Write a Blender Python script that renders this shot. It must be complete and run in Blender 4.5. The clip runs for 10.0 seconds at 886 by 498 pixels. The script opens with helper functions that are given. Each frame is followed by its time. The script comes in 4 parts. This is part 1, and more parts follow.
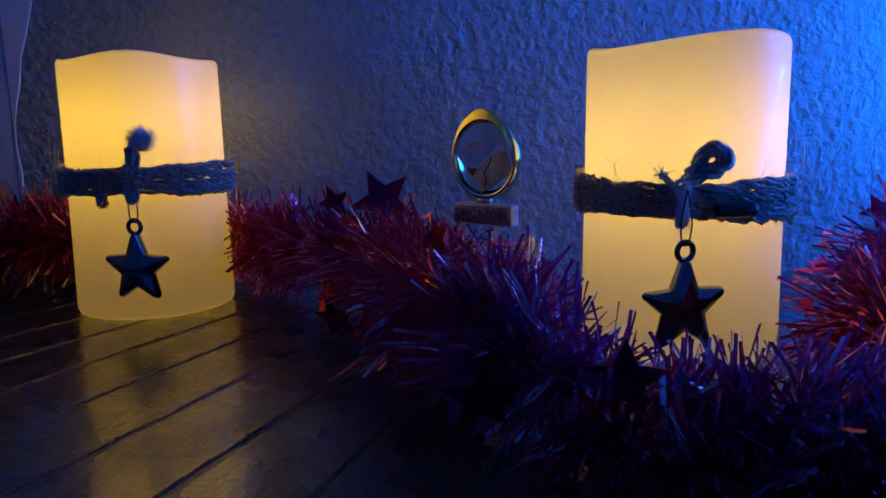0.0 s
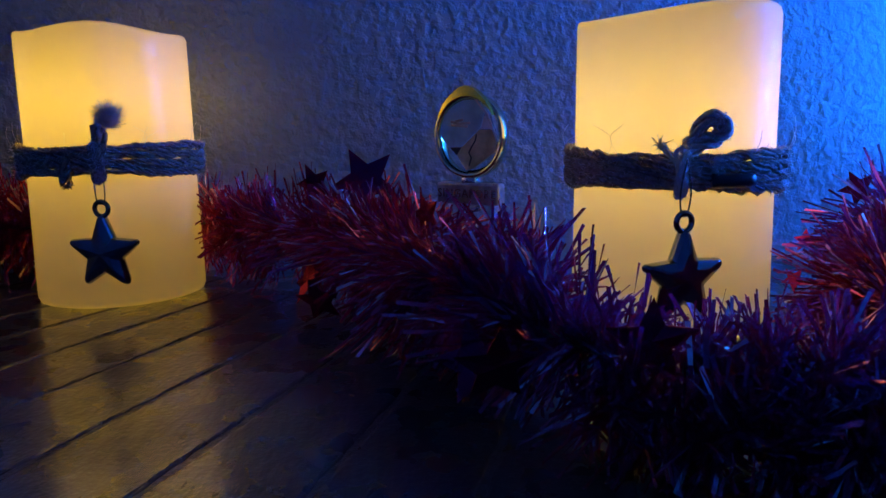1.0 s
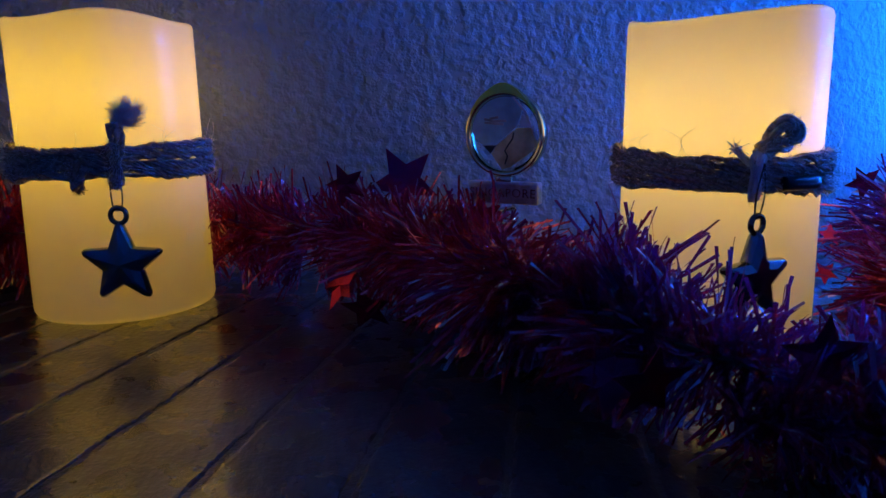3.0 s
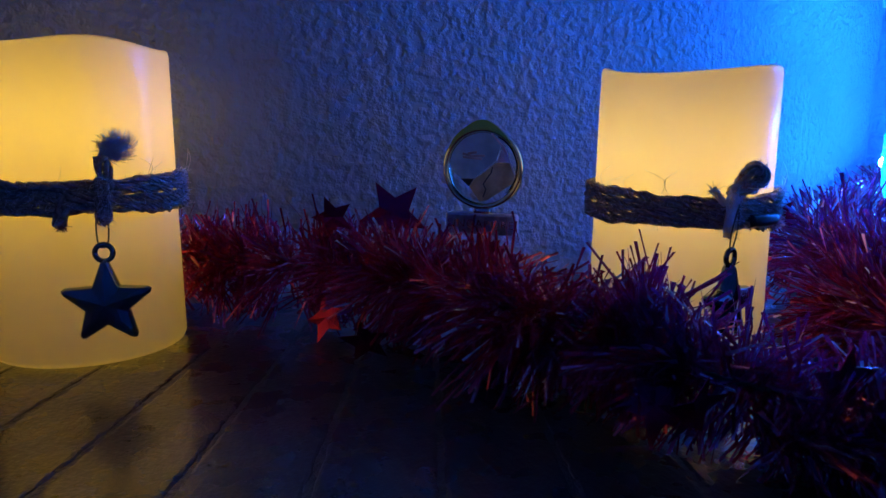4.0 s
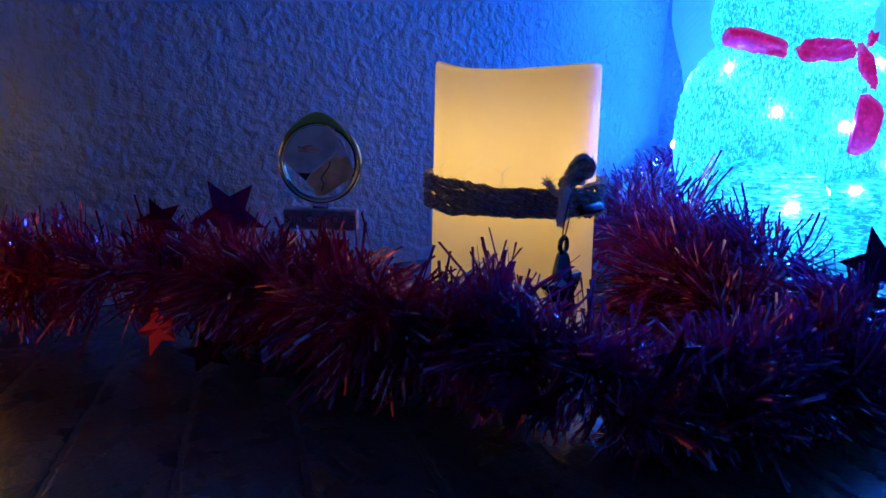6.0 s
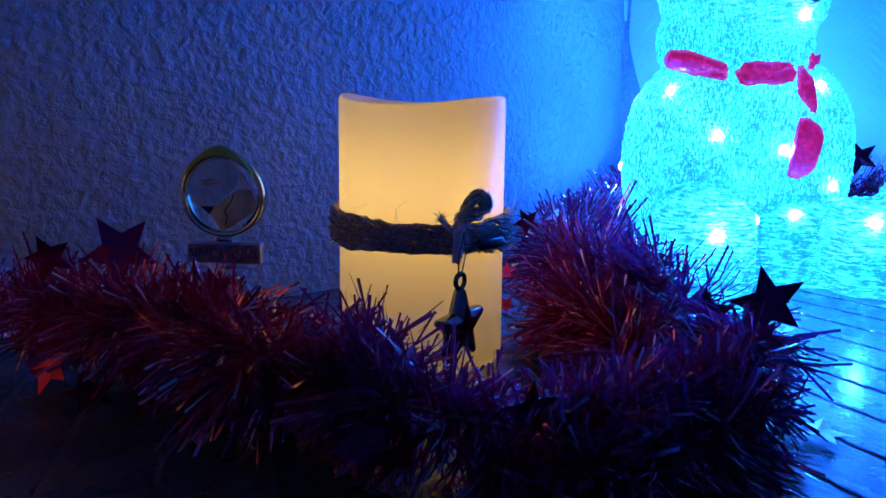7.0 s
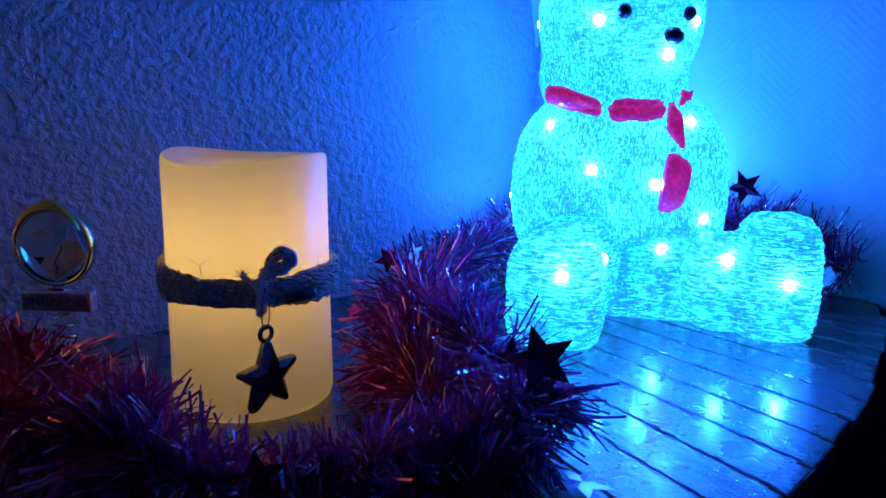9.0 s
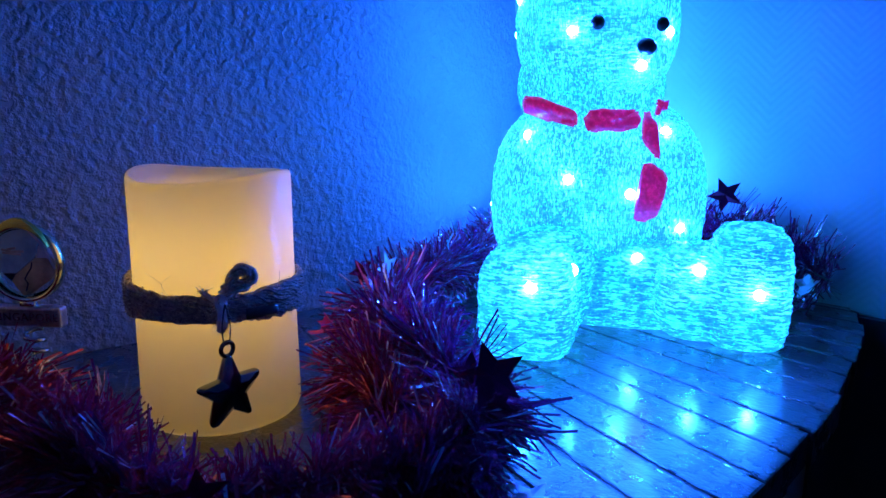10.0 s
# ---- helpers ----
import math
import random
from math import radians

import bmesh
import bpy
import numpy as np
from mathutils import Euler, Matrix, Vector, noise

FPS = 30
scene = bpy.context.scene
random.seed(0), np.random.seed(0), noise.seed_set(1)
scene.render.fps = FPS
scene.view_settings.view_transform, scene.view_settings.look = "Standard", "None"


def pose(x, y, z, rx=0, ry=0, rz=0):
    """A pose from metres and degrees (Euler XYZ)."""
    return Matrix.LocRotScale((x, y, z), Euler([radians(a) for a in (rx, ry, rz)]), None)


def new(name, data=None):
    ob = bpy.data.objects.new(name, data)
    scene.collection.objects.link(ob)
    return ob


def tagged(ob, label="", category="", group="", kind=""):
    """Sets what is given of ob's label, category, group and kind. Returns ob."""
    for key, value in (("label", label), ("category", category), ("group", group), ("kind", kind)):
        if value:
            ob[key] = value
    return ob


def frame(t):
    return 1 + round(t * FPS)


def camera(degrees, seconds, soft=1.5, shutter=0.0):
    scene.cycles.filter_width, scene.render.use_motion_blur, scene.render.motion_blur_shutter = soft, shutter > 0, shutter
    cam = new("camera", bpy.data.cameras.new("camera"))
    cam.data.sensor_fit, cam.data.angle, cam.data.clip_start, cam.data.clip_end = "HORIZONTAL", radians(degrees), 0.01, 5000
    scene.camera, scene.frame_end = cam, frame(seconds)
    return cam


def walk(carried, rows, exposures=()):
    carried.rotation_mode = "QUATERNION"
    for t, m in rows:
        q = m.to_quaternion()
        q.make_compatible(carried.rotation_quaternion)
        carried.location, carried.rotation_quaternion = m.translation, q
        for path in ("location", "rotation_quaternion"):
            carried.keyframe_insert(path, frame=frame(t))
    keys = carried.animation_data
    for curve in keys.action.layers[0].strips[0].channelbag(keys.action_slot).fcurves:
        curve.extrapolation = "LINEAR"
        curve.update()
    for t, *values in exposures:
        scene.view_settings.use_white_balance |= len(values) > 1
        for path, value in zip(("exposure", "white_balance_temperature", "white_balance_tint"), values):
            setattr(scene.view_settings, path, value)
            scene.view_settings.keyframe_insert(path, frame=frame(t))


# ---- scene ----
cam = camera(63.9, 10.0)
METRES, EYE, TILT, LEAN, TURN = 0.355, 0.088, 0.0, 0.0, 0.5
ROWS = [
    (0.0, 0.0, 0.0, 0.0, -0.18, -9.52, 1.08),
    (0.5, -0.0161, 0.009, -0.0152, -1.81, -9.24, 0.61),
    (1.0, -0.0424, 0.0205, -0.0299, -4.09, -9.45, 1.03),
    (1.5, -0.0728, 0.031, -0.0351, -6.36, -9.55, 0.49),
    (2.0, -0.1145, 0.0409, -0.0322, -8.32, -9.85, 1.03),
    (2.5, -0.165, 0.0537, -0.0278, -9.81, -10.16, 1.24),
    (2.7, -0.1774, 0.0595, -0.0196, -10.31, -10.74, 1.19),
    (3.8, -0.3306, 0.0915, 0.0262, -20.57, -11.0, -0.56),
    (4.0, -0.3595, 0.0939, 0.0289, -22.97, -10.54, -0.59),
    (4.5, -0.4374, 0.1188, 0.0355, -29.66, -11.62, -0.75),
    (5.0, -0.4502, 0.1174, 0.041, -33.54, -12.29, -0.72),
    (5.5, -0.4168, 0.118, 0.0467, -36.08, -12.5, -0.23),
    (5.7, -0.4016, 0.1227, 0.0458, -37.12, -12.56, -0.5),
    (6.8, -0.3015, 0.0828, 0.0811, -38.38, -12.09, -1.16),
    (7.0, -0.2716, 0.0589, 0.0836, -37.64, -11.75, -0.79),
    (7.5, -0.2176, 0.023, 0.0969, -37.57, -11.93, -0.99),
    (8.0, -0.1723, -0.015, 0.1205, -37.75, -12.08, -0.86),
    (8.5, -0.1369, -0.0654, 0.1434, -37.68, -11.97, -0.81),
    (9.0, -0.1015, -0.098, 0.161, -37.82, -11.98, -0.79),
    (9.5, -0.0781, -0.123, 0.1711, -37.89, -11.98, -0.58),
    (10.0, -0.0554, -0.1442, 0.1831, -37.07, -11.95, -0.35),
]
walk(cam, [(t, pose(0, 0, EYE, TILT, LEAN, TURN) @ pose(METRES * x, METRES * y, METRES * z, 90 + pitch, roll, yaw)) for t, x, y, z, yaw, pitch, roll in ROWS],
     exposures=[(0.0, 0.12, 6600, 1), (2.5, 0.10, 6550, 2), (4.0, 0.02, 6500, 2), (5.0, -0.04, 6500, 6), (5.7, -0.06, 6500, 10), (7.5, -0.10, 6500, 10), (9.0, -0.26, 6500, 10), (10.0, -0.34, 6500, 10)])

# ---- world and light ----
world = bpy.data.worlds.new("dark_room")
world.use_nodes = True
scene.world = world
world.node_tree.nodes["Background"].inputs[0].default_value = (0.26, 0.50, 0.95, 1)
world.node_tree.nodes["Background"].inputs[1].default_value = 0.085

# ---- materials ----
def mat(name):
    m = bpy.data.materials.new(name)
    m.use_nodes = True
    nt = m.node_tree
    nt.nodes.clear()
    return m, nt


def node(nt, kind, **inputs):
    n = nt.nodes.new("ShaderNode" + kind)
    for k, v in inputs.items():
        key = k.replace("_", " ")
        if hasattr(v, "links"):
            nt.links.new(v, n.inputs[key])
        else:
            n.inputs[key].default_value = v
    return n


def finish(nt, shader):
    out = nt.nodes.new("ShaderNodeOutputMaterial")
    nt.links.new(shader, out.inputs[0])


def ramp(nt, fac, stops):
    r = nt.nodes.new("ShaderNodeValToRGB")
    nt.links.new(fac, r.inputs[0])
    el = r.color_ramp.elements
    while len(el) < len(stops):
        el.new(0.5)
    for e, (p, c) in zip(el, stops):
        e.position, e.color = p, (c if len(c) == 4 else (*c, 1))
    return r.outputs[0]


def coords(nt, scale=(1, 1, 1)):
    tc = nt.nodes.new("ShaderNodeTexCoord")
    mp = nt.nodes.new("ShaderNodeMapping")
    mp.inputs["Scale"].default_value = scale
    nt.links.new(tc.outputs["Object"], mp.inputs[0])
    return mp.outputs[0]


def noise_tex(nt, vec, scale, detail=4.0, rough=0.55):
    n = node(nt, "TexNoise", Scale=scale, Detail=detail, Roughness=rough)
    nt.links.new(vec, n.inputs["Vector"])
    return n.outputs["Fac"]


def bump(nt, height, strength, distance, normal=None):
    b = node(nt, "Bump", Strength=strength, Distance=distance)
    nt.links.new(height, b.inputs["Height"])
    if normal is not None:
        nt.links.new(normal, b.inputs["Normal"])
    return b.outputs["Normal"]


def principled(nt, color, rough, metal=0.0, normal=None, **more):
    p = nt.nodes.new("ShaderNodeBsdfPrincipled")
    for key, v in (("Base Color", color), ("Roughness", rough), ("Metallic", metal)):
        if hasattr(v, "links"):
            nt.links.new(v, p.inputs[key])
        else:
            p.inputs[key].default_value = (*v, 1) if key == "Base Color" else v
    if normal is not None:
        nt.links.new(normal, p.inputs["Normal"])
    for k, v in more.items():
        p.inputs[k.replace("_", " ")].default_value = v
    return p.outputs[0]


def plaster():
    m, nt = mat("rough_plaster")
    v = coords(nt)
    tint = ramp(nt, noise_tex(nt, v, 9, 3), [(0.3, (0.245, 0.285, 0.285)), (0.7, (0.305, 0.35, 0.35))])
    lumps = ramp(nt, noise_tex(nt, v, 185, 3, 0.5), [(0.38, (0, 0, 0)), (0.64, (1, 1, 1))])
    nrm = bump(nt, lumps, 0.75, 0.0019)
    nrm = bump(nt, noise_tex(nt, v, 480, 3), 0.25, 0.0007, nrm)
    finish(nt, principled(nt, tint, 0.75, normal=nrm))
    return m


def wallpaper():
    m, nt = mat("woven_wallpaper")
    v = coords(nt)
    tint = ramp(nt, noise_tex(nt, v, 6, 3), [(0.3, (0.58, 0.63, 0.64)), (0.7, (0.66, 0.71, 0.71))])
    sep = nt.nodes.new("ShaderNodeSeparateXYZ")
    nt.links.new(v, sep.inputs[0])
    # chevrons: fine ribs whose slant flips from band to band
    zig = node(nt, "Math")
    zig.operation = "PINGPONG"
    nt.links.new(sep.outputs[1], zig.inputs[0])
    zig.inputs[1].default_value = 0.028
    add = node(nt, "Math")
    add.operation = "ADD"
    nt.links.new(sep.outputs[2], add.inputs[0])
    nt.links.new(zig.outputs[0], add.inputs[1])
    mul = node(nt, "Math")
    mul.operation = "MULTIPLY"
    nt.links.new(add.outputs[0], mul.inputs[0])
    mul.inputs[1].default_value = 900
    sn = node(nt, "Math")
    sn.operation = "SINE"
    nt.links.new(mul.outputs[0], sn.inputs[0])
    nrm = bump(nt, sn.outputs[0], 0.16, 0.0006)
    nrm = bump(nt, noise_tex(nt, v, 260, 3), 0.25, 0.0008, nrm)
    finish(nt, principled(nt, tint, 0.55, normal=nrm))
    return m


def stave_wood():
    m, nt = mat("dark_varnished_wood")
    v = coords(nt, (60, 5, 60))
    info = nt.nodes.new("ShaderNodeObjectInfo")
    grain = noise_tex(nt, v, 6, 6, 0.6)
    tint = ramp(nt, grain, [(0.25, (0.030, 0.026, 0.025)), (0.75, (0.092, 0.075, 0.072))])
    hsv = node(nt, "HueSaturation")
    nt.links.new(tint, hsv.inputs["Color"])
    mr = node(nt, "MapRange")
    nt.links.new(info.outputs["Random"], mr.inputs[0])
    mr.inputs[3].default_value, mr.inputs[4].default_value = 0.8, 1.2
    nt.links.new(mr.outputs[0], hsv.inputs["Value"])
    u = coords(nt)
    rough = ramp(nt, noise_tex(nt, u, 60, 4), [(0.3, (0.20, 0.20, 0.20)), (0.75, (0.40, 0.40, 0.40))])
    nrm = bump(nt, noise_tex(nt, coords(nt, (420, 210, 420)), 1, 3), 0.40, 0.0012)
    nrm = bump(nt, noise_tex(nt, u, 620, 2), 0.35, 0.0006, nrm)
    finish(nt, principled(nt, hsv.outputs[0], rough, normal=nrm, Coat_Weight=0.9, Coat_Roughness=0.17, Coat_IOR=1.5))
    return m


def grout():
    m, nt = mat("rough_dark_groove")
    v = coords(nt)
    tint = ramp(nt, noise_tex(nt, v, 300, 3), [(0.3, (0.045, 0.040, 0.038)), (0.7, (0.12, 0.105, 0.10))])
    nrm = bump(nt, noise_tex(nt, v, 620, 3), 0.9, 0.0022)
    finish(nt, principled(nt, tint, 0.38, normal=nrm, Coat_Weight=0.6, Coat_Roughness=0.2))
    return m


def dark_floor():
    m, nt = mat("dark_floor_tile")
    v = coords(nt)
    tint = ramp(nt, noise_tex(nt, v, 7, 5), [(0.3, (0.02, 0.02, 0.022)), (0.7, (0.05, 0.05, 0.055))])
    finish(nt, principled(nt, tint, 0.5, normal=bump(nt, noise_tex(nt, v, 80, 3), 0.2, 0.002)))
    return m


def wax():
    m, nt = mat("ivory_wax")
    v = coords(nt)
    tint = ramp(nt, noise_tex(nt, v, 25, 3), [(0.3, (0.80, 0.73, 0.60)), (0.7, (0.86, 0.80, 0.68))])
    deep = ramp(nt, noise_tex(nt, v, 18, 3), [(0.3, (0.94, 0.75, 0.40)), (0.7, (0.99, 0.82, 0.46))])
    nrm = bump(nt, noise_tex(nt, v, 70, 3), 0.06, 0.002)
    skin = principled(nt, tint, 0.24, normal=nrm)
    tr = nt.nodes.new("ShaderNodeBsdfTranslucent")
    nt.links.new(deep, tr.inputs[0])
    mix = nt.nodes.new("ShaderNodeMixShader")
    mix.inputs[0].default_value = 0.5
    nt.links.new(skin, mix.inputs[1])
    nt.links.new(tr.outputs[0], mix.inputs[2])
    finish(nt, mix.outputs[0])
    return m


def simple(name, color, rough, metal=0.0, scale=80, vary=0.25, relief=0.1, depth=0.0005, **more):
    m, nt = mat(name)
    v = coords(nt)
    lo, hi = tuple(c * (1 - vary) for c in color), tuple(min(1, c * (1 + vary)) for c in color)
    tint = ramp(nt, noise_tex(nt, v, scale, 4), [(0.3, lo), (0.7, hi)])
    nrm = bump(nt, noise_tex(nt, v, scale * 4, 3), relief, depth)
    finish(nt, principled(nt, tint, rough, metal, nrm, **more))
    return m


def foil():
    m, nt = mat("red_metal_foil")
    geo = nt.nodes.new("ShaderNodeNewGeometry")
    shade = geo.outputs["Random Per Island"]
    # the palest stops paint glints onto some strands of the red foil
    tint = ramp(nt, shade, [(0.0, (0.40, 0.014, 0.07)), (0.50, (0.72, 0.040, 0.14)), (0.76, (0.94, 0.14, 0.31)), (0.87, (0.98, 0.46, 0.68)), (0.93, (0.98, 0.84, 0.94))])
    gloss = ramp(nt, shade, [(0.0, (0.24, 0.24, 0.24)), (0.6, (0.20, 0.20, 0.20)), (1.0, (0.22, 0.22, 0.22))])
    shine = principled(nt, tint, gloss, 0.96, Coat_Weight=1.0, Coat_Roughness=0.22, Coat_IOR=1.65)
    film = nt.nodes.new("ShaderNodeBsdfTranslucent")
    film.inputs[0].default_value = (0.58, 0.05, 0.36, 1)
    mix = nt.nodes.new("ShaderNodeMixShader")
    mix.inputs[0].default_value = 0.18
    nt.links.new(shine, mix.inputs[1])
    nt.links.new(film.outputs[0], mix.inputs[2])
    finish(nt, mix.outputs[0])
    return m


def ice():
    m, nt = mat("glowing_clear_acrylic")
    upright = noise_tex(nt, coords(nt, (1, 1, 0.24)), 900, 3, 0.62)
    level = noise_tex(nt, coords(nt, (0.16, 0.16, 1)), 820, 3, 0.62)
    ahead = node(nt, "VectorMath")
    ahead.operation = "DOT_PRODUCT"
    nt.links.new(coords(nt), ahead.inputs[0])
    ahead.inputs[1].default_value = (0.8, 0.6, 0.0)
    paws = node(nt, "MapRange")
    nt.links.new(ahead.outputs["Value"], paws.inputs[0])
    paws.inputs[1].default_value, paws.inputs[2].default_value = -0.060, -0.036
    pick = nt.nodes.new("ShaderNodeMix")
    nt.links.new(paws.outputs[0], pick.inputs[0])
    nt.links.new(level, pick.inputs[2])
    nt.links.new(upright, pick.inputs[3])
    thread = pick.outputs[0]
    broad = noise_tex(nt, coords(nt), 42, 2, 0.5)
    beads = noise_tex(nt, coords(nt), 520, 2, 0.6)
    nrm = bump(nt, thread, 0.9, 0.0024)
    nrm = bump(nt, beads, 0.5, 0.0012, nrm)
    # high stops paint sparkles on threads and beads into the emission
    fine = ramp(nt, thread, [(0.30, (0.34, 0.34, 0.34)), (0.44, (0.50, 0.50, 0.50)), (0.57, (0.62, 0.62, 0.62)), (0.63, (1.3, 1.3, 1.3)), (0.71, (5.0, 5.0, 5.0))])
    spots = ramp(nt, beads, [(0.32, (0.72, 0.72, 0.72)), (0.56, (0.95, 0.95, 0.95)), (0.62, (1.3, 1.3, 1.3)), (0.70, (2.8, 2.8, 2.8))])
    wide = ramp(nt, broad, [(0.35, (0.72, 0.72, 0.72)), (0.65, (1.2, 1.2, 1.2))])

    def times(a, c):
        st = node(nt, "Math")
        st.operation = "MULTIPLY"
        nt.links.new(a, st.inputs[0])
        if hasattr(c, "links"):
            nt.links.new(c, st.inputs[1])
        else:
            st.inputs[1].default_value = c
        return st.outputs[0]

    # the shell emits by itself, in place of bulb light spread through it
    em = nt.nodes.new("ShaderNodeEmission")
    em.inputs[0].default_value = (*ICE, 1)
    nt.links.new(times(times(times(fine, spots), wide), GLOW), em.inputs[1])
    tr = nt.nodes.new("ShaderNodeBsdfTranslucent")
    nt.links.new(ramp(nt, thread, [(0.38, (0.05, 0.055, 0.06)), (0.5, (0.12, 0.13, 0.145)), (0.60, (0.55, 0.58, 0.61))]), tr.inputs[0])
    nt.links.new(nrm, tr.inputs[1])
    gl = principled(nt, (0.08, 0.10, 0.12), 0.2, normal=nrm)
    mix = nt.nodes.new("ShaderNodeMixShader")
    mix.inputs[0].default_value = 0.55
    nt.links.new(gl, mix.inputs[1])
    nt.links.new(tr.outputs[0], mix.inputs[2])
    add = nt.nodes.new("ShaderNodeAddShader")
    nt.links.new(mix.outputs[0], add.inputs[0])
    nt.links.new(em.outputs[0], add.inputs[1])
    finish(nt, add.outputs[0])
    return m


def clear_acrylic():
    m, nt = mat("clear_acrylic")
    see = nt.nodes.new("ShaderNodeBsdfTransparent")
    see.inputs[0].default_value = (0.93, 0.95, 0.96, 1)
    gloss = nt.nodes.new("ShaderNodeBsdfGlossy")
    gloss.inputs["Roughness"].default_value = 0.06
    fres = node(nt, "Fresnel", IOR=1.5)
    mix = nt.nodes.new("ShaderNodeMixShader")
    nt.links.new(fres.outputs[0], mix.inputs[0])
    nt.links.new(see.outputs[0], mix.inputs[1])
    nt.links.new(gloss.outputs[0], mix.inputs[2])
    finish(nt, mix.outputs[0])
    return m


def glow_red():
    m, nt = mat("glowing_red_acrylic")
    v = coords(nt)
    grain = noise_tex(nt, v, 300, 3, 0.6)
    # emission stands in for bulb light shining through the red slab
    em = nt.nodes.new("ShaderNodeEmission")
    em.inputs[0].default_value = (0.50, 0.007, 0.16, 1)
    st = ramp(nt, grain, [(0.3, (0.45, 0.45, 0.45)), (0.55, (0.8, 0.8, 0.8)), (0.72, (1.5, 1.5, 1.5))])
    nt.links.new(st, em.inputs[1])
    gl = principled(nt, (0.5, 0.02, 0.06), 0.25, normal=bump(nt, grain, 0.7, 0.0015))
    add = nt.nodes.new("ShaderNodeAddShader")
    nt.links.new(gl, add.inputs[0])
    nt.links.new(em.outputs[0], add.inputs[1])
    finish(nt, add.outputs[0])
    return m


def glowing(name, color, strength):
    m, nt = mat(name)
    em = nt.nodes.new("ShaderNodeEmission")
    em.inputs[0].default_value = (*color, 1)
    em.inputs[1].default_value = strength
    finish(nt, em.outputs[0])
    return m


ICE, GLOW, LED = (0.010, 0.54, 0.98), 2.0, 1850.0
CANDLE_LAMP = 0.075
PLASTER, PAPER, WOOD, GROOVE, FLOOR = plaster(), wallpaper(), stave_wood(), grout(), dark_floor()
WAX, FOIL, ICE_MAT = wax(), foil(), ice()
LED_MAT = glowing("led_glow", (0.010, 0.096, 1.0), LED)
TWINE = simple("jute_twine", (0.36, 0.31, 0.27), 0.9, scale=500, vary=0.5, relief=0.6)
PALE_TWINE = simple("pale_jute_twine", (0.54, 0.45, 0.36), 0.9, scale=500, vary=0.5, relief=0.6)
FIBRE = simple("jute_fibre", (0.84, 0.80, 0.76), 0.8, scale=300)
STAR_FOIL = simple("star_foil", (0.48, 0.025, 0.10), 0.26, 0.94, scale=90, vary=0.15)
STAR_PALE = simple("pale_star_foil", (0.80, 0.58, 0.78), 0.34, 0.55, scale=90, vary=0.10)
CHROME = simple("dark_polished_metal", (0.19, 0.21, 0.23), 0.16, 1.0, scale=40, vary=0.2)
CLEAR = clear_acrylic()
STEEL = simple("polished_steel", (0.62, 0.62, 0.62), 0.15, 1.0, scale=60)
RING = simple("pale_brass", (0.84, 0.74, 0.46), 0.10, 1.0, scale=60)
GOLD = simple("bright_brass", (1.0, 0.74, 0.12), 0.16, 1.0, scale=60)
PEWTER = simple("worn_pewter", (0.46, 0.46, 0.48), 0.32, 0.85, scale=200, vary=0.4, relief=0.4)
ENAMEL_BLUE = simple("blue_enamel", (0.42, 0.70, 0.90), 0.2, 0.0, scale=90)
ENAMEL_BROWN = simple("bronze_relief", (0.78, 0.60, 0.32), 0.25, 0.15, scale=120, vary=0.4)
ENAMEL_WHITE = simple("pale_enamel", (0.78, 0.76, 0.80), 0.2, 0.0, scale=90)
RED = glow_red()
STRING = simple("bleached_string", (0.90, 0.89, 0.87), 0.7, scale=300, vary=0.1)
BLACK = simple("black_plastic", (0.012, 0.012, 0.014), 0.3)
PAINT = simple("grey_wall_paint", (0.23, 0.235, 0.235), 0.6, scale=30, vary=0.06)
WIRE = simple("dark_thread", (0.10, 0.08, 0.07), 0.7)


# ---- mesh helpers ----
def link(name, bm, material, parent=None, label="", smooth=False):
    me = bpy.data.meshes.new(name)
    if smooth:
        for f in bm.faces:
            f.smooth = True
    bm.to_mesh(me)
    bm.free()
    for m in material if isinstance(material, (list, tuple)) else [material]:
        me.materials.append(m)
    ob = new(name, me)
    if parent:
        ob.parent = parent
    if label:
        ob["label"] = label
    return ob


def part(name, bm, material, parent, label="", smooth=True):
    return link(name, bm, material, parent, label, smooth)


def thing(name, m, label, category, group=""):
    ob = new(name)
    ob.matrix_world = m
    ob.empty_display_size = 0.02
    return tagged(ob, label, category, group)


def tube(bm, points, radius, sides=6, closed=False, caps=True):
    """A round tube along points; radius: a number or one for each point."""
    n = len(points)
    pts = [Vector(p) for p in points]
    rings, side = [], None
    for i, p in enumerate(pts):
        a = pts[(i - 1) % n] if closed or i else p
        b = pts[(i + 1) % n] if closed or i < n - 1 else p
        d = (b - a).normalized()
        if side is None:
            side = d.orthogonal().normalized()
        side = (side - d * side.dot(d)).normalized()
        up = d.cross(side)
        r = radius[i] if isinstance(radius, (list, tuple)) else radius
        rings.append([bm.verts.new(p + (side * math.cos(k * math.tau / sides) + up * math.sin(k * math.tau / sides)) * r) for k in range(sides)])
    for i in range(n if closed else n - 1):
        r0, r1 = rings[i], rings[(i + 1) % n]
        for k in range(sides):
            bm.faces.new((r0[k], r0[(k + 1) % sides], r1[(k + 1) % sides], r1[k]))
    if caps and not closed:
        bm.faces.new(rings[0][::-1])
        bm.faces.new(rings[-1])
    return rings


